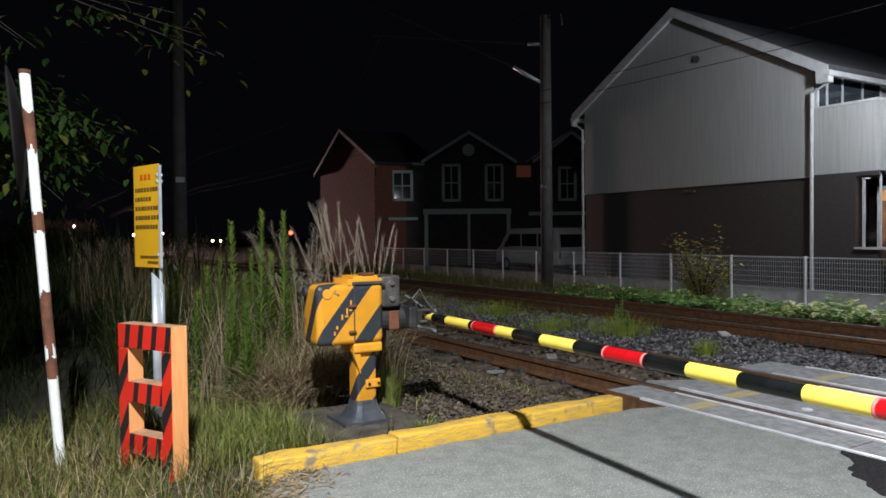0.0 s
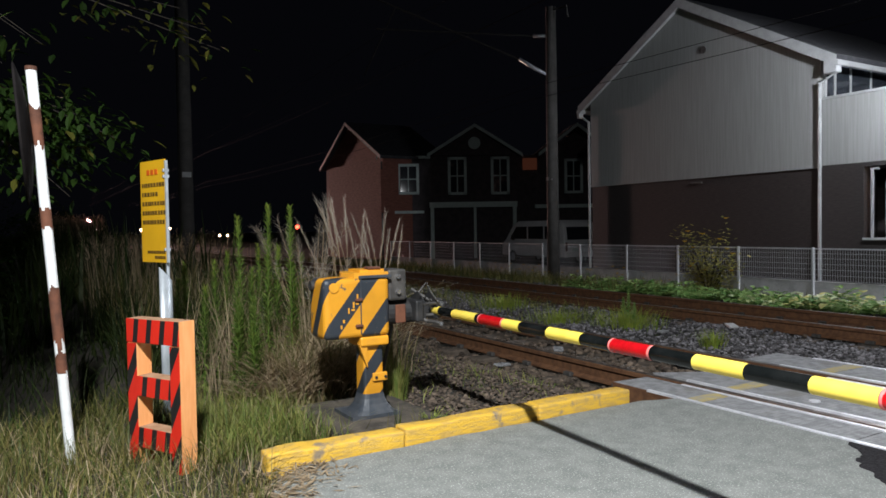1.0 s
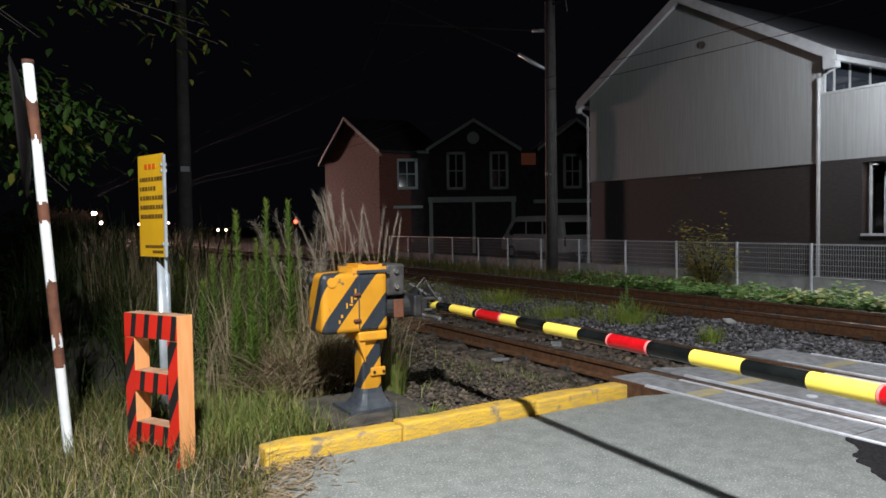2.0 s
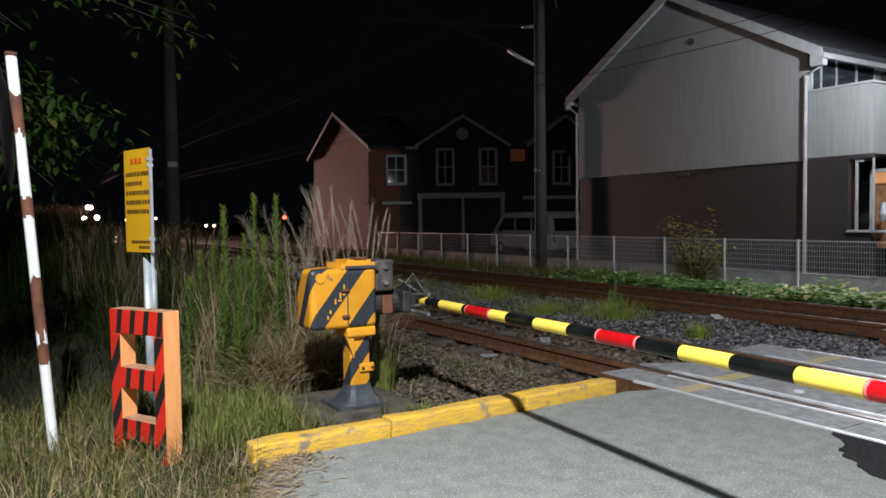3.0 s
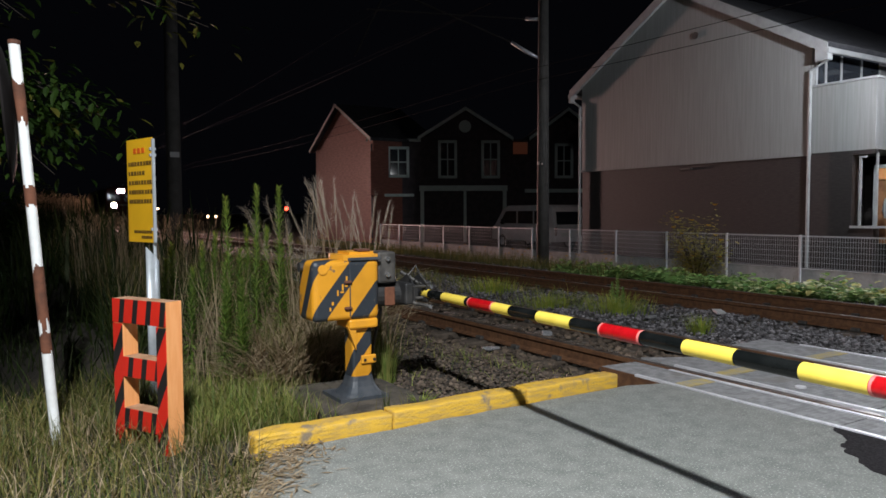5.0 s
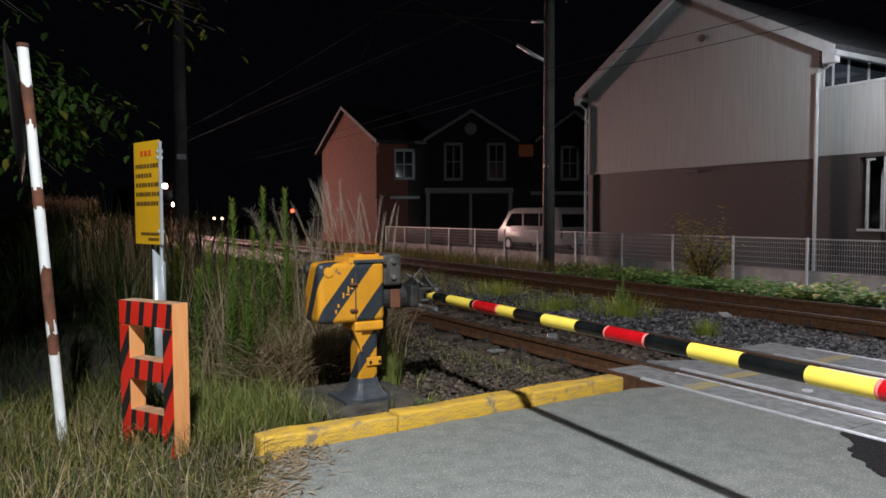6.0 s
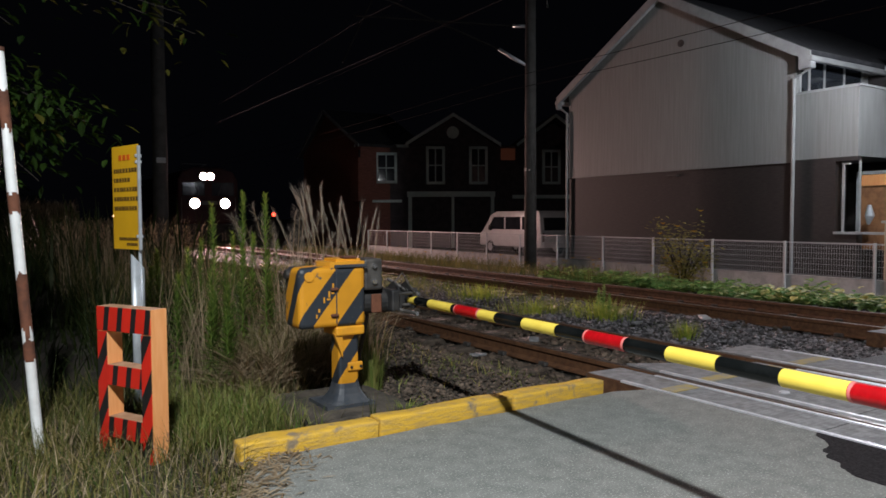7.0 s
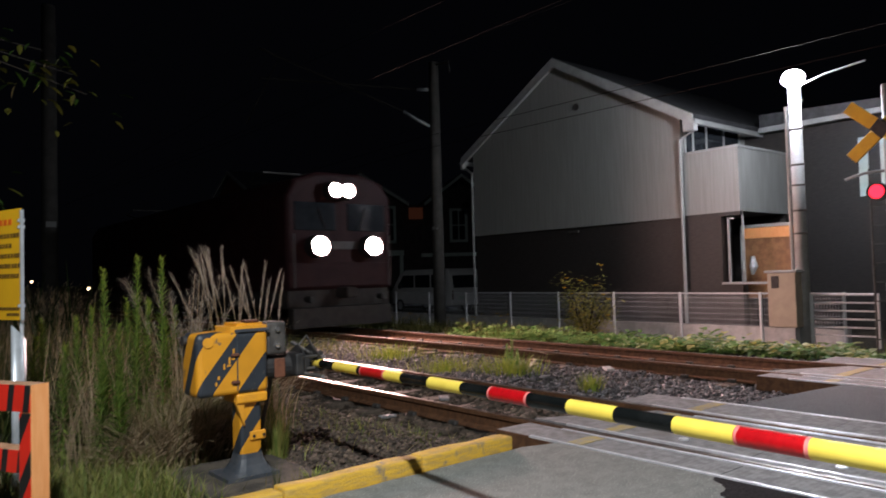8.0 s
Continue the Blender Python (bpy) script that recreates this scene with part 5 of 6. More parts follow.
def grass_patch(name, n, x0, x1, y0, y1, h0, h1, width, material, label, keep=None, lean=0.6, dense=None):
    L = Leaves()
    k = 0
    while k < n:
        x, y = rnd.uniform(x0, x1), rnd.uniform(y0, y1)
        k += 1
        if on_road(x, y) or (keep and not keep(x, y)):
            continue
        if dense and noise.noise((x * dense, y * dense, 3.3)) + 0.25 < rnd.uniform(-0.3, 0.3):
            continue
        h = rnd.uniform(h0, h1)
        L.blade((x, y, ground_z(x, y) - 0.02), h, h * lean * rnd.uniform(0.2, 1.2), rnd.uniform(0, math.tau), width * rnd.uniform(0.6, 1.3))
    return tagged(L.build(name, material, None, label), "", "grass", "", "stuff")


def clear_gate(x, y):
    return not (1.48 < x < 2.24 and 3.78 < y < 4.64) and not (0.98 < x < 3.6 and 3.45 < y < 3.72)


grass_patch("verge_grass", 15000, -2.2, 2.1, 1.7, 5.4, 0.06, 0.26, 0.007, M_GRASS, "mixed green and brown grass on the verge", clear_gate, 0.8, 1.1)
grass_patch("verge_grass", 9000, -2.2, 1.1, 2.6, 5.6, 0.10, 0.32, 0.006, M_GRASS, "longer grass round the barrier and mirror pole", clear_gate, 0.9)
grass_patch("dry_verge_grass", 5000, -2.0, 1.5, 1.8, 4.8, 0.08, 0.30, 0.005, M_DRY, "dry straw-coloured grass among the green", clear_gate, 1.1, 1.3)
grass_patch("lush_grass_tuft", 2600, 0.80, 1.62, 3.75, 4.8, 0.10, 0.28, 0.007, M_GRASS_LUSH, "bright green tuft beside the gate footing", clear_gate, 0.8)
grass_patch("dark_weeds", 2200, 0.7, 2.8, 5.6, 10, 0.30, 0.90, 0.012, M_WEED, "tall weeds behind the sign, shade put into their dark colour", None, 0.6)
grass_patch("ditch_weeds", 1500, -4.0, 0.9, 5.0, 11, 0.20, 0.60, 0.014, M_WEED, "weeds down in the ditch, shade put into their dark colour", None, 0.7)
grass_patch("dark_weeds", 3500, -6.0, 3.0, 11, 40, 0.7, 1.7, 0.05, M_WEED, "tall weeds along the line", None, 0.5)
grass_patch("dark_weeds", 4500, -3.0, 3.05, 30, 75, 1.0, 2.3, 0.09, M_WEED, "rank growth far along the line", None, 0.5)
grass_patch("stony_verge_grass", 900, 2.3, 3.9, 3.75, 7.5, 0.04, 0.16, 0.007, M_GRASS_LUSH, "sparse grass among the stones", clear_gate, 0.9, 1.6)
grass_patch("track_grass", 2600, 6.1, 7.7, 7.5, 20, 0.08, 0.34, 0.010, M_GRASS_LUSH, "grass growing between the tracks", None, 0.7, 0.6)
grass_patch("far_bank_grass", 6500, 10.4, 14.6, 10.0, 30, 0.15, 0.55, 0.016, M_GRASS, "rough grass on the far bank", None, 0.7)
grass_patch("far_bank_grass", 2200, 10.3, 14.8, 3.8, 11, 0.10, 0.32, 0.012, M_GRASS_LUSH, "low grass on the far bank", None, 0.8)
grass_patch("track_grass", 1200, 3.0, 3.7, 7, 20, 0.1, 0.4, 0.012, M_GRASS, "weeds beside the near rail", None, 0.7, 0.7)


grass_patch("tall_line_grass", 3600, 0.8, 3.45, 6.8, 22, 0.45, 0.95, 0.012, M_GRASS, "tall brownish grass between the verge and the near rail", lambda x, y: x < 0.31 * y, 0.6)
grass_patch("dry_line_grass", 900, 0.8, 3.45, 6.8, 20, 0.6, 1.08, 0.009, M_DRY, "dry stalks standing in the tall grass", lambda x, y: x < 0.31 * y, 0.4)


def litter():
    L = Leaves()
    for _ in range(1500):
        s = rnd.random()
        x, y = 0.45 + 0.75 * s + rnd.gauss(0, 0.11), 2.35 + 1.15 * s + rnd.gauss(0, 0.10)
        if x > 1.0 and y > 3.46:
            continue
        a = rnd.uniform(0, math.tau)
        z = max(0.004, ground_z(x, y) + 0.01) if on_road(x, y) else ground_z(x, y) + rnd.uniform(0.01, 0.05)
        L.leaf((x, y, z), (math.cos(a), math.sin(a), rnd.uniform(-0.05, 0.25)), rnd.uniform(0.03, 0.11), rnd.uniform(0.004, 0.016))
    tagged(L.build("leaf_litter", M_STRAW, None, "dry straw and dead leaves along the road edge"), "", "litter", "", "stuff")


litter()


def goldenrod(at, h, tip, n=260, spread=0.115):
    t = thing("goldenrod", (at[0], at[1], ground_z(*at) - 0.02), "tall green goldenrod stem with narrow leaves", "plant", "goldenrod stems")
    bend = Vector((rnd.uniform(-0.03, 0.03), rnd.uniform(-0.04, 0.04), 0))
    bm = B()
    pts = [tuple(bend * s * s + Vector((0, 0, h * s))) for s in (0, 0.3, 0.6, 1.0)]
    tube(bm, pts, [0.007, 0.006, 0.005, 0.002], 5)
    part("stem", bm, M_GOLDEN, t)
    L = Leaves()
    for i in range(n):
        s = 0.10 + 0.90 * (i / n)
        a = i * 2.4 + rnd.uniform(-0.4, 0.4)
        ln = spread * (1.08 - s) ** 0.35 * rnd.uniform(0.6, 1.15)
        up = 0.25 + 0.9 * s + rnd.uniform(-0.3, 0.2)
        if s < 0.35:
            up -= 0.7
        p = bend * s * s + Vector((0, 0, h * s))
        L.leaf(p, (math.cos(a), math.sin(a), up), ln, 0.010 + 0.005 * (1 - s), fold=0.2)
    L.build("leaves", M_GOLDEN, t)
    if tip:
        L = Leaves()
        for i in range(34):
            s = 0.90 + 0.12 * rnd.random()
            a = rnd.uniform(0, math.tau)
            L.leaf(bend + Vector((0, 0, h * s)), (math.cos(a), math.sin(a), 1.3), rnd.uniform(0.03, 0.06), 0.008)
        L.build("tip", M_GOLDTIP, t, "yellowish budding tip")


for x, y, h, tip in ((1.39, 5.32, 1.30, 1), (1.565, 5.27, 1.40, 1), (1.74, 5.25, 1.40, 1), (1.33, 5.22, 0.86, 0), (1.62, 5.45, 1.02, 1), (1.83, 5.4, 1.00, 0), (1.70, 5.5, 1.12, 1), (1.12, 5.4, 0.80, 1), (1.30, 5.75, 0.98, 1), (1.0, 5.8, 0.85, 1), (1.55, 5.7, 0.95, 0), (1.42, 5.05, 0.75, 0), (1.28, 5.1, 0.70, 0), (1.36, 4.9, 0.60, 0), (1.15, 6.2, 0.95, 1), (1.5, 6.3, 1.05, 1), (1.78, 6.2, 1.1, 1), (2.1, 6.1, 1.05, 0)):
    goldenrod((x, y), h, tip)


def pampas(at, stems, blades, h, label, droopy=0.0):
    t = thing("pampas_grass", (at[0], at[1], ground_z(*at) - 0.02), label, "plant", "pampas clumps")
    for k in range(stems):
        a = rnd.uniform(0, math.tau)
        off = rnd.uniform(0.0, 0.22)
        hh = h * rnd.uniform(0.82, 1.04)
        lean = Vector((math.cos(a), math.sin(a) * 0.6, 0)) * rnd.uniform(0.08, 0.42)
        b = Vector((math.cos(a) * off * 0.5, math.sin(a) * off * 0.5, 0))
        bm = B()
        pts = [tuple(b + lean * s ** 1.8 + Vector((0, 0, hh * s))) for s in (0, 0.35, 0.7, 1.0)]
        tube(bm, pts, [0.004, 0.0035, 0.003, 0.0015], 4)
        stem = part("stem", bm, M_DRY, t)
        L = Leaves()
        for i in range(64):
            s = 0.74 + 0.27 * i / 64
            p = b + lean * s ** 1.8 + Vector((0, 0, hh * s))
            aa = rnd.uniform(0, math.tau)
            side = 0.26 + droopy
            L.leaf(p, (math.cos(aa) * side + lean.x * 1.2, math.sin(aa) * side + lean.y, 1.0 - droopy * 1.5), rnd.uniform(0.04, 0.09), 0.0021, fold=0.3)
        L.build("plume", M_PLUME, t, "pale feathery plume")
    L = Leaves()
    for k in range(blades):
        a = rnd.uniform(0, math.tau)
        hh = h * rnd.uniform(0.35, 0.8)
        L.blade((rnd.gauss(0, 0.08), rnd.gauss(0, 0.08), 0), hh, hh * rnd.uniform(0.3, 1.1), a, rnd.uniform(0.006, 0.011), 5, 2.0)
    L.build("blades", M_DRY, t, "dry arching blades")
    L = Leaves()
    for k in range(blades // 2):
        a = rnd.uniform(0, math.tau)
        hh = h * rnd.uniform(0.3, 0.75)
        L.blade((rnd.gauss(0, 0.09), rnd.gauss(0, 0.09), 0), hh, hh * rnd.uniform(0.2, 0.8), a, rnd.uniform(0.006, 0.011), 5, 2.0)
    L.build("green_blades", M_GRASS, t)


pampas((2.34, 5.50), 8, 130, 1.46, "clump of dry pampas grass with upright pale plumes")
pampas((2.50, 5.45), 6, 100, 1.46, "clump of dry pampas grass with upright pale plumes")
pampas((2.70, 5.50), 4, 50, 1.34, "thin clump of pampas grass with pale plumes")
pampas((2.05, 5.62), 11, 130, 1.40, "pampas grass with drooping tangled plumes", 0.35)
pampas((1.92, 5.35), 8, 140, 1.15, "dry pampas clump behind the gate", 0.3)
pampas((1.72, 4.90), 0, 260, 0.85, "arching dry grass clump beside the gate")
pampas((1.95, 5.00), 0, 240, 0.95, "arching dry grass clump beside the gate")
pampas((1.50, 5.00), 0, 160, 0.80, "arching dry grass clump among the goldenrod")
pampas((2.20, 5.05), 0, 160, 0.85, "arching dry grass clump beside the gate")


def arching_clump(at, n, h, material, label):
    L = Leaves()
    for _ in range(n):
        hh = h * rnd.uniform(0.55, 1.0)
        L.blade((rnd.gauss(0, 0.10), rnd.gauss(0, 0.08), 0), hh, hh * rnd.uniform(0.7, 1.5), rnd.choice((-0.2, 0.0, 0.3, 2.7, 3.4, 4.9)) + rnd.uniform(-0.5, 0.5), rnd.uniform(0.008, 0.018), 7, 1.9)
    ob = L.build("arching_grass", material, None, label)
    ob.location = (at[0], at[1], ground_z(*at) - 0.01)
    tagged(ob, "", "plant", "", "stuff")


arching_clump((1.58, 4.78), 130, 0.66, M_DRY, "pale dry blades arching over beside the gate")
arching_clump((1.70, 4.95), 60, 0.80, M_DRY, "pale dry blades arching over beside the gate")
arching_clump((1.80, 4.80), 80, 0.55, M_DRY, "brown dry blades tangled beside the gate")
arching_clump((1.45, 4.70), 60, 0.45, M_DRY, "brown dry blades sprawling in the verge")
arching_clump((1.36, 4.85), 45, 0.55, M_DRY, "dry blades leaning among the goldenrod")
arching_clump((1.95, 5.30), 70, 1.15, M_DRY, "tall dry blades drooping behind the gate")
arching_clump((2.10, 5.45), 60, 1.30, M_PLUME, "tall pale blades drooping behind the gate")
grass_patch("dry_tall_grass", 420, 1.05, 2.3, 5.15, 6.2, 0.45, 1.05, 0.008, M_DRY, "dry brown stalks tangled between the goldenrod", None, 0.5)


def reeds(name, n, y0, y1, way0, way1, h0, h1, width, label):
    """Dry plumed reeds between two bearings along the line, thinned towards the rails."""
    L = Leaves()
    for _ in range(n):
        y = rnd.uniform(y0, y1)
        x = y * math.tan(radians(rnd.uniform(way0, way1)))
        if x > 3.65:
            continue
        h = rnd.uniform(h0, h1) * (0.9 + 0.25 * noise.noise((x * 0.8, y * 0.8, 5.0)))
        z = ground_z(x, y) - 0.03
        a = rnd.uniform(0, math.tau)
        lean = h * rnd.uniform(0.05, 0.35)
        h += -z
        L.blade((x, y, z), h, lean, a, width)
        for k in range(9):
            s = 0.80 + 0.025 * k
            p = (x + math.cos(a) * lean * s ** 1.6, y + math.sin(a) * lean * s ** 1.6, z + h * s * 0.97)
            b = rnd.uniform(0, math.tau)
            L.leaf(p, (math.cos(b) * 0.5 + math.cos(a) * 0.5, math.sin(b) * 0.5 + math.sin(a) * 0.5, rnd.uniform(0.1, 0.9)), 9 * width, 0.9 * width)
    return tagged(L.build(name, M_DRY, None, label), "", "reeds", "", "stuff")


reeds("dry_reeds", 520, 10.5, 24, 4.0, 13.5, 1.0, 1.32, 0.009, "dry plumed reeds standing beside the line")
reeds("dry_reeds", 1300, 32, 55, 1.2, 4.45, 1.5, 2.2, 0.022, "distant dry reeds beside the line")


def tuft(name, at, n, h, spread, material, label, width=0.006, upright=0.5):
    L = Leaves()
    for _ in range(n):
        a = rnd.uniform(0, math.tau)
        r = spread * rnd.random()
        hh = h * rnd.uniform(0.45, 1.0)
        L.blade((r * math.cos(a) * 0.5, r * math.sin(a) * 0.5, 0), hh, hh * upright * rnd.uniform(0.3, 1.2), a + rnd.uniform(-0.6, 0.6), width)
    ob = L.build(name, material, None, label)
    ob.location = (at[0], at[1], ground_z(*at) - 0.01)
    return tagged(ob, "", "plant", "", "stuff")


tuft("grass_tuft", (2.26, 4.52), 160, 0.52, 0.16, M_GRASS_LUSH, "grey-green grass tuft behind the gate column", 0.006, 0.35)
tuft("grass_tuft", (2.32, 4.85), 120, 0.55, 0.2, M_GRASS, "thin grass tuft behind the gate", 0.006, 0.35)
tuft("weed_tuft", (2.14, 3.80), 60, 0.16, 0.10, M_GOLDTIP, "small yellow-green weed at the footing edge", 0.010, 0.8)
tuft("weed_tuft", (7.02, 7.0), 420, 0.36, 1.0, M_GOLDTIP, "bushy weed growing between the tracks", 0.010, 0.6)
tuft("weed_tuft", (6.66, 5.34), 240, 0.27, 0.30, M_GOLDTIP, "yellow-green grass tuft in the ballast", 0.007, 0.6)
tuft("weed_tuft", (6.72, 8.06), 380, 0.28, 1.1, M_GOLDTIP, "grass tuft between the tracks", 0.009, 0.6)
tuft("weed_tuft", (7.03, 9.92), 380, 0.34, 1.2, M_GOLDTIP, "grass tuft between the tracks", 0.010, 0.6)
tuft("weed_tuft", (1.05, 3.62), 40, 0.10, 0.14, M_GRASS, "small weed at the end of the kerb", 0.006, 0.9)
tuft("weed_tuft", (3.35, 4.35), 90, 0.10, 0.35, M_GRASS_LUSH, "low weed among the stones", 0.006, 1.0)
tuft("weed_tuft", (3.2, 4.9), 90, 0.10, 0.4, M_GRASS_LUSH, "low weed among the stones", 0.006, 1.0)


def stalk(at, h):
    t = thing("weed_stalk", (at[0], at[1], ground_z(*at)), "leafy upright weed stalk between the tracks", "plant", "weed stalks")
    bm = B()
    tube(bm, [(0, 0, 0), (0.02, 0, h)], [0.008, 0.004], 5)
    part("stem", bm, M_GOLDEN, t)
    L = Leaves()
    for i in range(70):
        s = 0.15 + 0.85 * i / 70
        a = i * 2.4
        L.leaf((0.02 * s, 0, h * s), (math.cos(a), math.sin(a), 0.6), 0.10 * (1.2 - s), 0.03)
    L.build("leaves", M_IVY, t)


stalk((7.05, 7.05), 0.55)
stalk((6.90, 6.80), 0.36)
stalk((7.2, 7.3), 0.4)


def vines():
    for name, mt, n, cond, label in (("ground_vine", M_IVY, 5200, None, "low green vine spreading beside the far rail"), ("pale_vine", M_IVY_PALE, 1500, 1, "pale and yellowing vine leaves beside the far rail")):
        L = Leaves()
        for _ in range(n):
            y = 3.9 + rnd.random() ** 0.9 * 8.5
            x = rnd.uniform(10.35, 12.6)
            if cond and y > 8.5 - 2 * rnd.random():
                continue
            z = ground_z(x, y) + 0.04 + 0.34 * max(0, noise.noise((x * 1.4, y * 1.4, 8)) + 0.35) * rnd.random()
            if cond:
                z += 0.05
            a = rnd.uniform(0, math.tau)
            L.broad((x, y, z), (math.cos(a), math.sin(a), rnd.uniform(-0.3, 0.6)), rnd.uniform(0.08, 0.19), rnd.uniform(0.07, 0.15))
        tagged(L.build(name, mt, None, label), "", "plant", "", "stuff")


vines()


def shrub():
    t = thing("flowering_shrub", (13.6, 11.05, ground_z(13.6, 11.05)), "loose shrub with yellow flowers in front of the fence", "shrub")
    bm, L, F = B(), Leaves(), Leaves()
    for k in range(26):
        a = rnd.uniform(0, math.tau)
        h = rnd.uniform(0.7, 1.85)
        e = Vector((math.cos(a) * 0.35, math.sin(a) * 0.85, h)) * rnd.uniform(0.6, 1.0)
        tube(bm, [(0, 0, 0), tuple(e * 0.5 + Vector((0, 0, 0.1))), tuple(e)], [0.012, 0.008, 0.003], 4)
        for i in range(60):
            s = 0.2 + 0.8 * rnd.random()
            p = e * s + Vector((rnd.gauss(0, 0.12), rnd.gauss(0, 0.17), rnd.gauss(0, 0.09)))
            b = rnd.uniform(0, math.tau)
            L.broad(p, (math.cos(b), math.sin(b), rnd.uniform(-0.4, 0.5)), rnd.uniform(0.07, 0.13), 0.055)
        if k % 2 == 0:
            for i in range(5):
                b = i * math.tau / 5
                F.leaf(e, (math.cos(b), math.sin(b), 0.5), 0.08, 0.075)
    tagged(part("stem_cluster", bm, M_BARK, t), kind="stuff")
    tagged(L.build("leaves", M_SHRUB, t), kind="stuff")
    tagged(F.build("flowers", M_FLOWER, t, "yellow blossoms"), kind="stuff")


shrub()


def bank_flowers():
    L = Leaves()
    for _ in range(70):
        x, y = rnd.uniform(10.6, 14.3), rnd.uniform(11, 28)
        z = ground_z(x, y) + rnd.uniform(0.3, 0.55)
        for i in range(4):
            b = i * math.tau / 4
            L.leaf((x, y, z), (math.cos(b), math.sin(b), 0.5), 0.05, 0.045)
    tagged(L.build("bank_flowers", M_FLOWER, None, "scattered yellow flowers on the far bank"), "", "flowers", "", "stuff")


bank_flowers()


def tree():
    t = thing("tree", (-1.55, 6.6, -0.3), "tree at the verge with drooping leafy branches", "tree")
    bm = B()
    tube(bm, [(0, 0, -0.2), (0.05, 0, 1.6), (0.0, 0.1, 3.2), (0.1, 0.1, 5.2)], [0.17, 0.14, 0.11, 0.05], 10)
    part("trunk", bm, M_BARK, t)
    # limb ends and how many leaves each carries
    ends = ((1.60, -0.85, 2.40, 80), (1.95, -0.75, 2.36, 120), (2.20, -0.75, 2.20, 120), (1.62, -0.6, 2.02, 90), (1.95, -0.7, 2.02, 80), (1.85, -0.7, 1.78, 25), (2.65, -0.75, 3.25, 22), (2.85, -0.75, 3.10, 40), (2.95, -0.75, 2.96, 45), (1.60, -0.6, 2.95, 16), (1.70, -0.8, 2.85, 16), (1.45, -0.5, 2.75, 30), (1.9, -0.5, 3.35, 8), (2.3, -0.6, 3.4, 8))
    L, Y = Leaves(), Leaves()
    for i, end in enumerate(ends):
        e = Vector(end[:3])
        s0 = Vector((0.03, 0.05, 2.3 + 0.12 * i))
        mid = s0.lerp(e, 0.55) + Vector((0, 0, 0.35))
        part("limb", tube(B(), [tuple(s0), tuple(mid), tuple(e)], [0.014, 0.006, 0.002], 6), M_BARK, t)
        for k in range(int(end[3] * (1.9 if e.z < 2.6 else 0.9))):
            s = 0.25 + 0.75 * rnd.random()
            p = mid.lerp(e, s) + Vector((rnd.gauss(0, 0.15), rnd.gauss(0, 0.2), rnd.gauss(0, 0.11) - 0.06))
            a = rnd.uniform(0, math.tau)
            G = Y if (i in (7, 8) and rnd.random() < 0.7) or rnd.random() < 0.05 else L
            G.broad(p, (math.cos(a) * 0.8 + 0.45, math.sin(a) * 0.6 - 0.2, rnd.uniform(-1.0, 0.1)), rnd.uniform(0.07, 0.14), rnd.uniform(0.035, 0.06))
    L.build("crown", M_TREE, t)
    Y.build("yellowing_leaves", M_TREE_Y, t, "yellowing leaves at the branch tips")


tree()


def back_bushes():
    for cx, cy, r, h in ((-3.5, 12, 2.2, 2.6), (-1.5, 16, 2.0, 2.4), (-6, 18, 3.5, 4.5), (0.0, 24, 2.0, 2.4), (-3, 28, 3.5, 4.0), (2.2, 50, 1.3, 2.8), (1.2, 62, 2.0, 3.2), (1.0, 40, 2.0, 3.0), (-2, 48, 4, 5)):
        t = thing("bush", (cx, cy, ground_z(cx, cy) - 0.1), "dark unlit bush beside the line", "bush", "bushes")
        bm, L = B(), Leaves()
        for k in range(7):
            a = rnd.uniform(0, math.tau)
            tube(bm, [(0, 0, 0), (math.cos(a) * r * 0.4, math.sin(a) * r * 0.4, h * 0.6)], [0.06, 0.02], 5)
        for k in range(900):
            a, u = rnd.uniform(0, math.tau), rnd.random() ** 0.5
            z = h * rnd.random()
            w = r * u * (1 - (z / h) ** 2) ** 0.5 * (1 + 0.35 * noise.noise((math.cos(a) * 2, math.sin(a) * 2, z + cx)))
            b = rnd.uniform(0, math.tau)
            L.leaf((math.cos(a) * w, math.sin(a) * w, z), (math.cos(b), math.sin(b), rnd.uniform(-0.6, 0.4)), rnd.uniform(0.15, 0.30), rnd.uniform(0.07, 0.13))
        part("stem_cluster", bm, M_BARK, t)
        L.build("crown", M_TREE, t)


back_bushes()


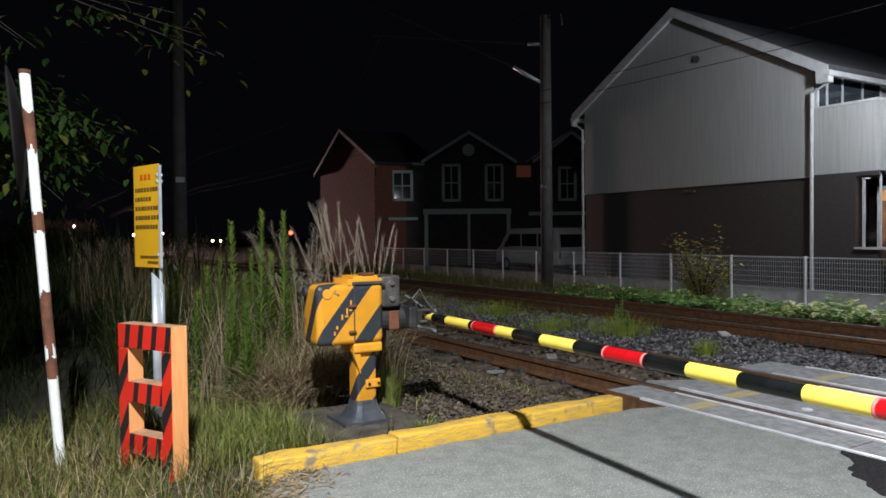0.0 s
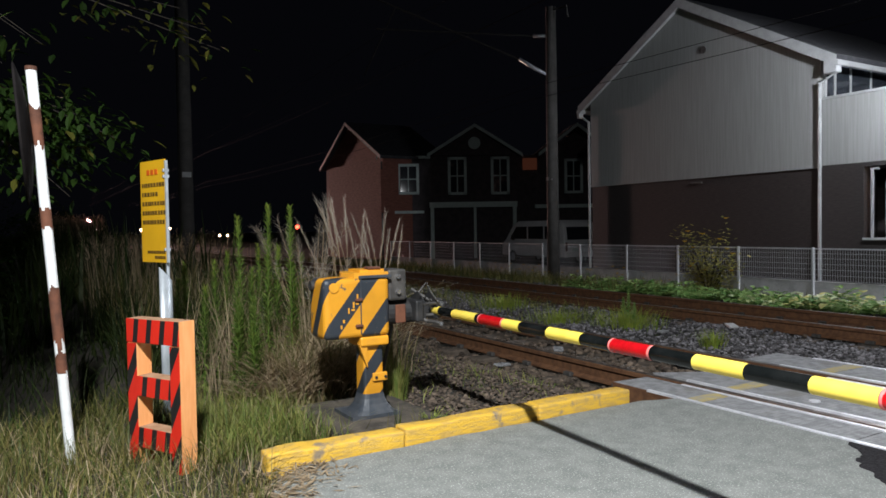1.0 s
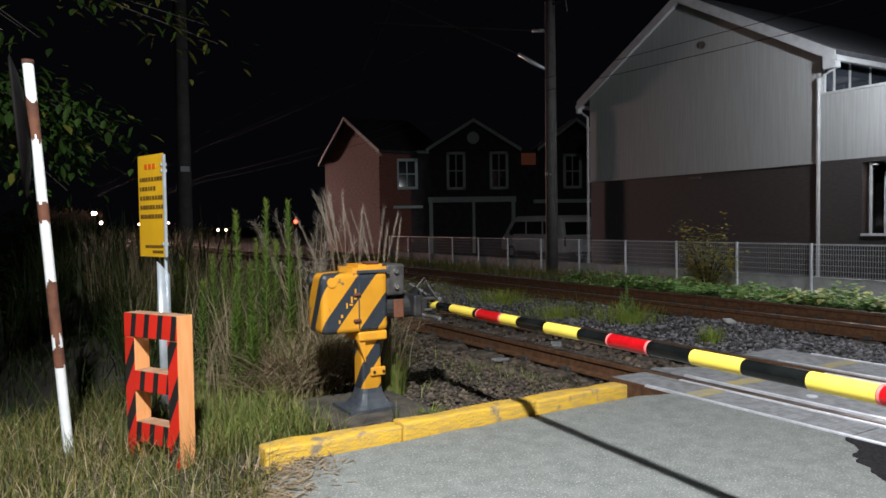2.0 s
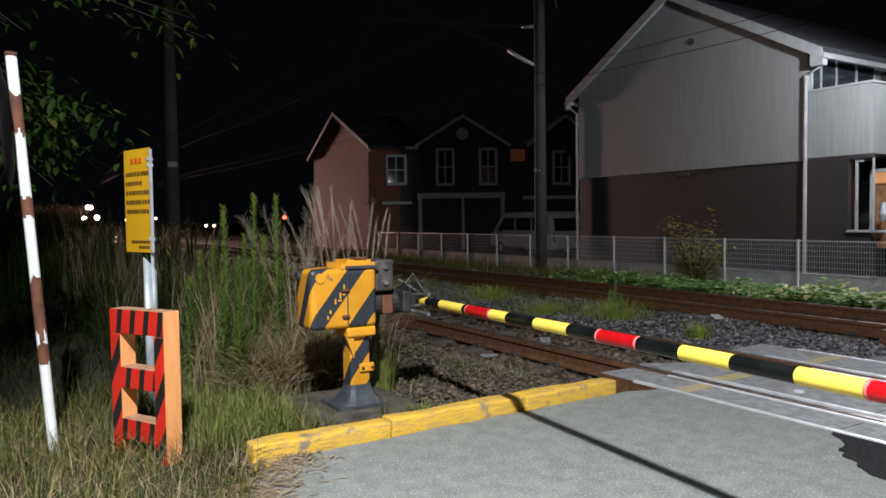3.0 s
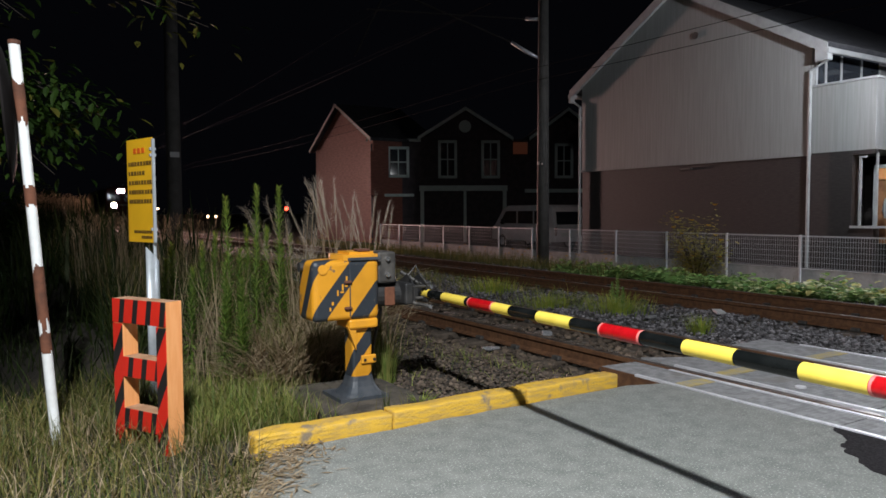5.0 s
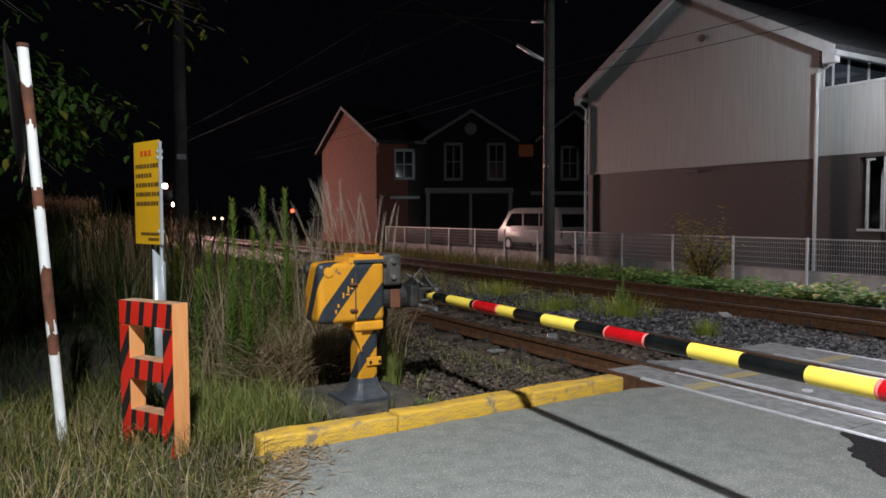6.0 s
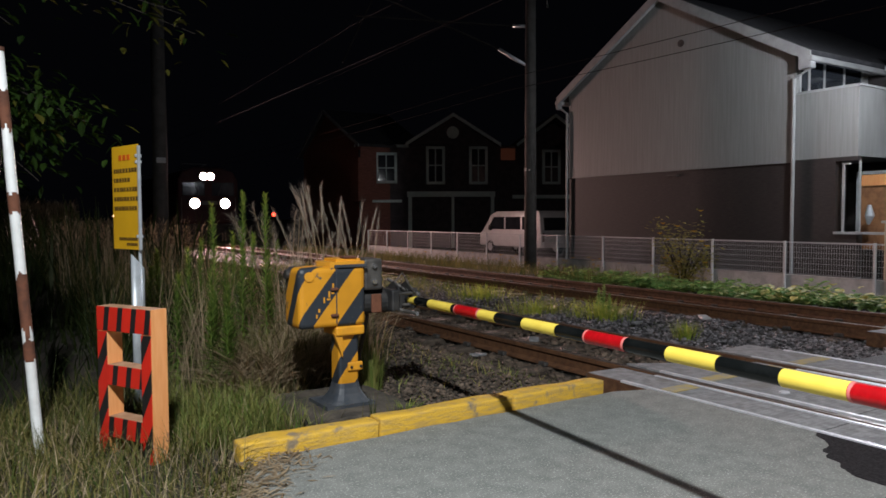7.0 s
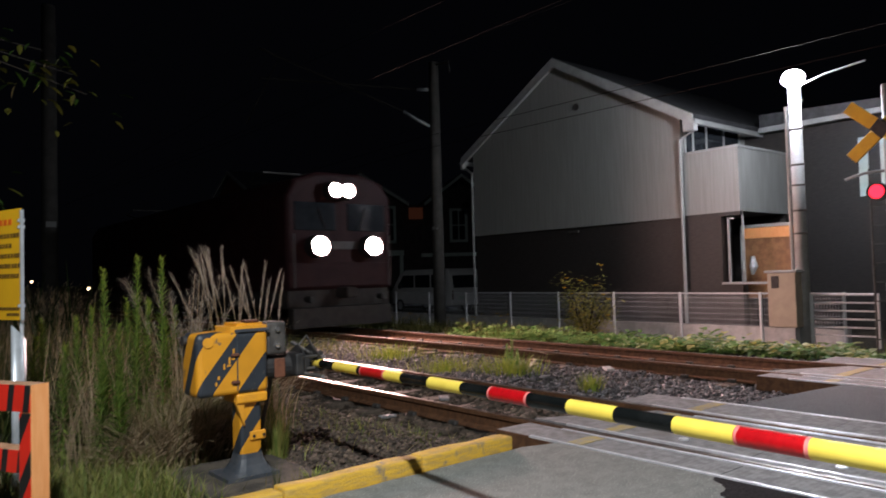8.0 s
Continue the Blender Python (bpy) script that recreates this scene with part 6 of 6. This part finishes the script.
def small_scraps():
    spots = ((8.65, 5.60, 0.22), (7.85, 6.02, 0.20), (8.2, 7.9, 0.2), (5.0, 6.05, 0.16), (4.6, 5.1, 0.18), (3.98, 5.65, 0.16), (6.9, 6.3, 0.12))
    for x, y, w in spots:
        bm = B()
        box(bm, -w / 2, w / 2, -0.055, 0.055, 0, 0.03, 0.008)
        for v in bm.verts:
            v.co += 0.012 * Vector(noise.noise_vector(v.co * 14 + Vector((x, y, 0))))
        ob = single("concrete_chip", bm, M_SLAB if w < 0.17 else M_CONC, "pale broken concrete chip lying in the ballast", "rubble", "", "concrete chips")
        ob.matrix_world = pose(x, y, ground_z(x, y) + 0.035, rnd.uniform(-6, 6), rnd.uniform(-6, 6), rnd.uniform(0, 180))
    bm = B()
    bmesh.ops.create_grid(bm, x_segments=14, y_segments=10, size=0.09)
    for v in bm.verts:
        v.co.z = 0.06 * noise.noise(v.co * 16) + 0.03
        v.co += 0.02 * Vector(noise.noise_vector(v.co * 20))
    ob = single("plastic_scrap", bm, M_TRIM, "crumpled pale plastic scrap caught in the grass", "litter")
    ob.matrix_world = pose(1.58, 5.0, ground_z(1.58, 5.0) + 0.10, 35, 10, 20)


small_scraps()


def distant_lights():
    for x, y, z, s in ((15.88, 120, 1.45, 0.26), (20.13, 120, 1.70, 0.20), (26.0, 112, 0.45, 0.22), (27.2, 112, 0.45, 0.20)):
        t = thing("distant_lamp", (x, y, 0), "small distant lamp far along the line", "lamp", "distant lamps")
        bm = B()
        tube(bm, [(0, 0, -0.3), (0, 0, z)], 0.05, 6)
        part("post", bm, M_BLACK, t)
        bm = B()
        bmesh.ops.create_icosphere(bm, subdivisions=1, radius=s)
        bmesh.ops.translate(bm, verts=bm.verts[:], vec=(0, 0, z + s))
        part("globe", bm, M_FARLAMP, t, "glowing globe")


distant_lights()


def road_shadow():
    """A cast shadow painted as a dark ragged-edged sheet on the asphalt beside the panels."""
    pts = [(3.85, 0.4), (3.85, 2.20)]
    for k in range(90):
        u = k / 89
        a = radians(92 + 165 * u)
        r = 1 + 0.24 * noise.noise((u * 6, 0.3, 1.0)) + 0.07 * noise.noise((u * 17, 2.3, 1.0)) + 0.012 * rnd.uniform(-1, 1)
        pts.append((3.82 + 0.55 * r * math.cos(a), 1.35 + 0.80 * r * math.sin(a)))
    flat_piece("road_shadow", pts, lambda x: 0.004, M_ROAD_SHADOW, "painted shadow with a ragged edge on the asphalt", 0.003)


road_shadow()


def motions():
    """The locomotive runs towards the crossing on the far track."""
    runs = ((0.0, 132.0), (0.5, 126.0), (1.0, 120.0), (1.5, 114.0), (2.0, 107.8), (2.5, 101.6), (3.0, 95.8), (3.5, 90.0), (4.0, 84.0), (4.5, 77.2), (5.0, 69.3), (5.5, 60.4), (6.0, 51.6), (6.5, 43.0), (7.0, 34.4), (7.2, 30.5), (7.4, 26.4), (7.6, 22.3), (7.8, 18.2), (8.0, 14.05))
    walk(LOCO, [(t, pose(8.65, y, 0.0)) for t, y in runs])


motions()
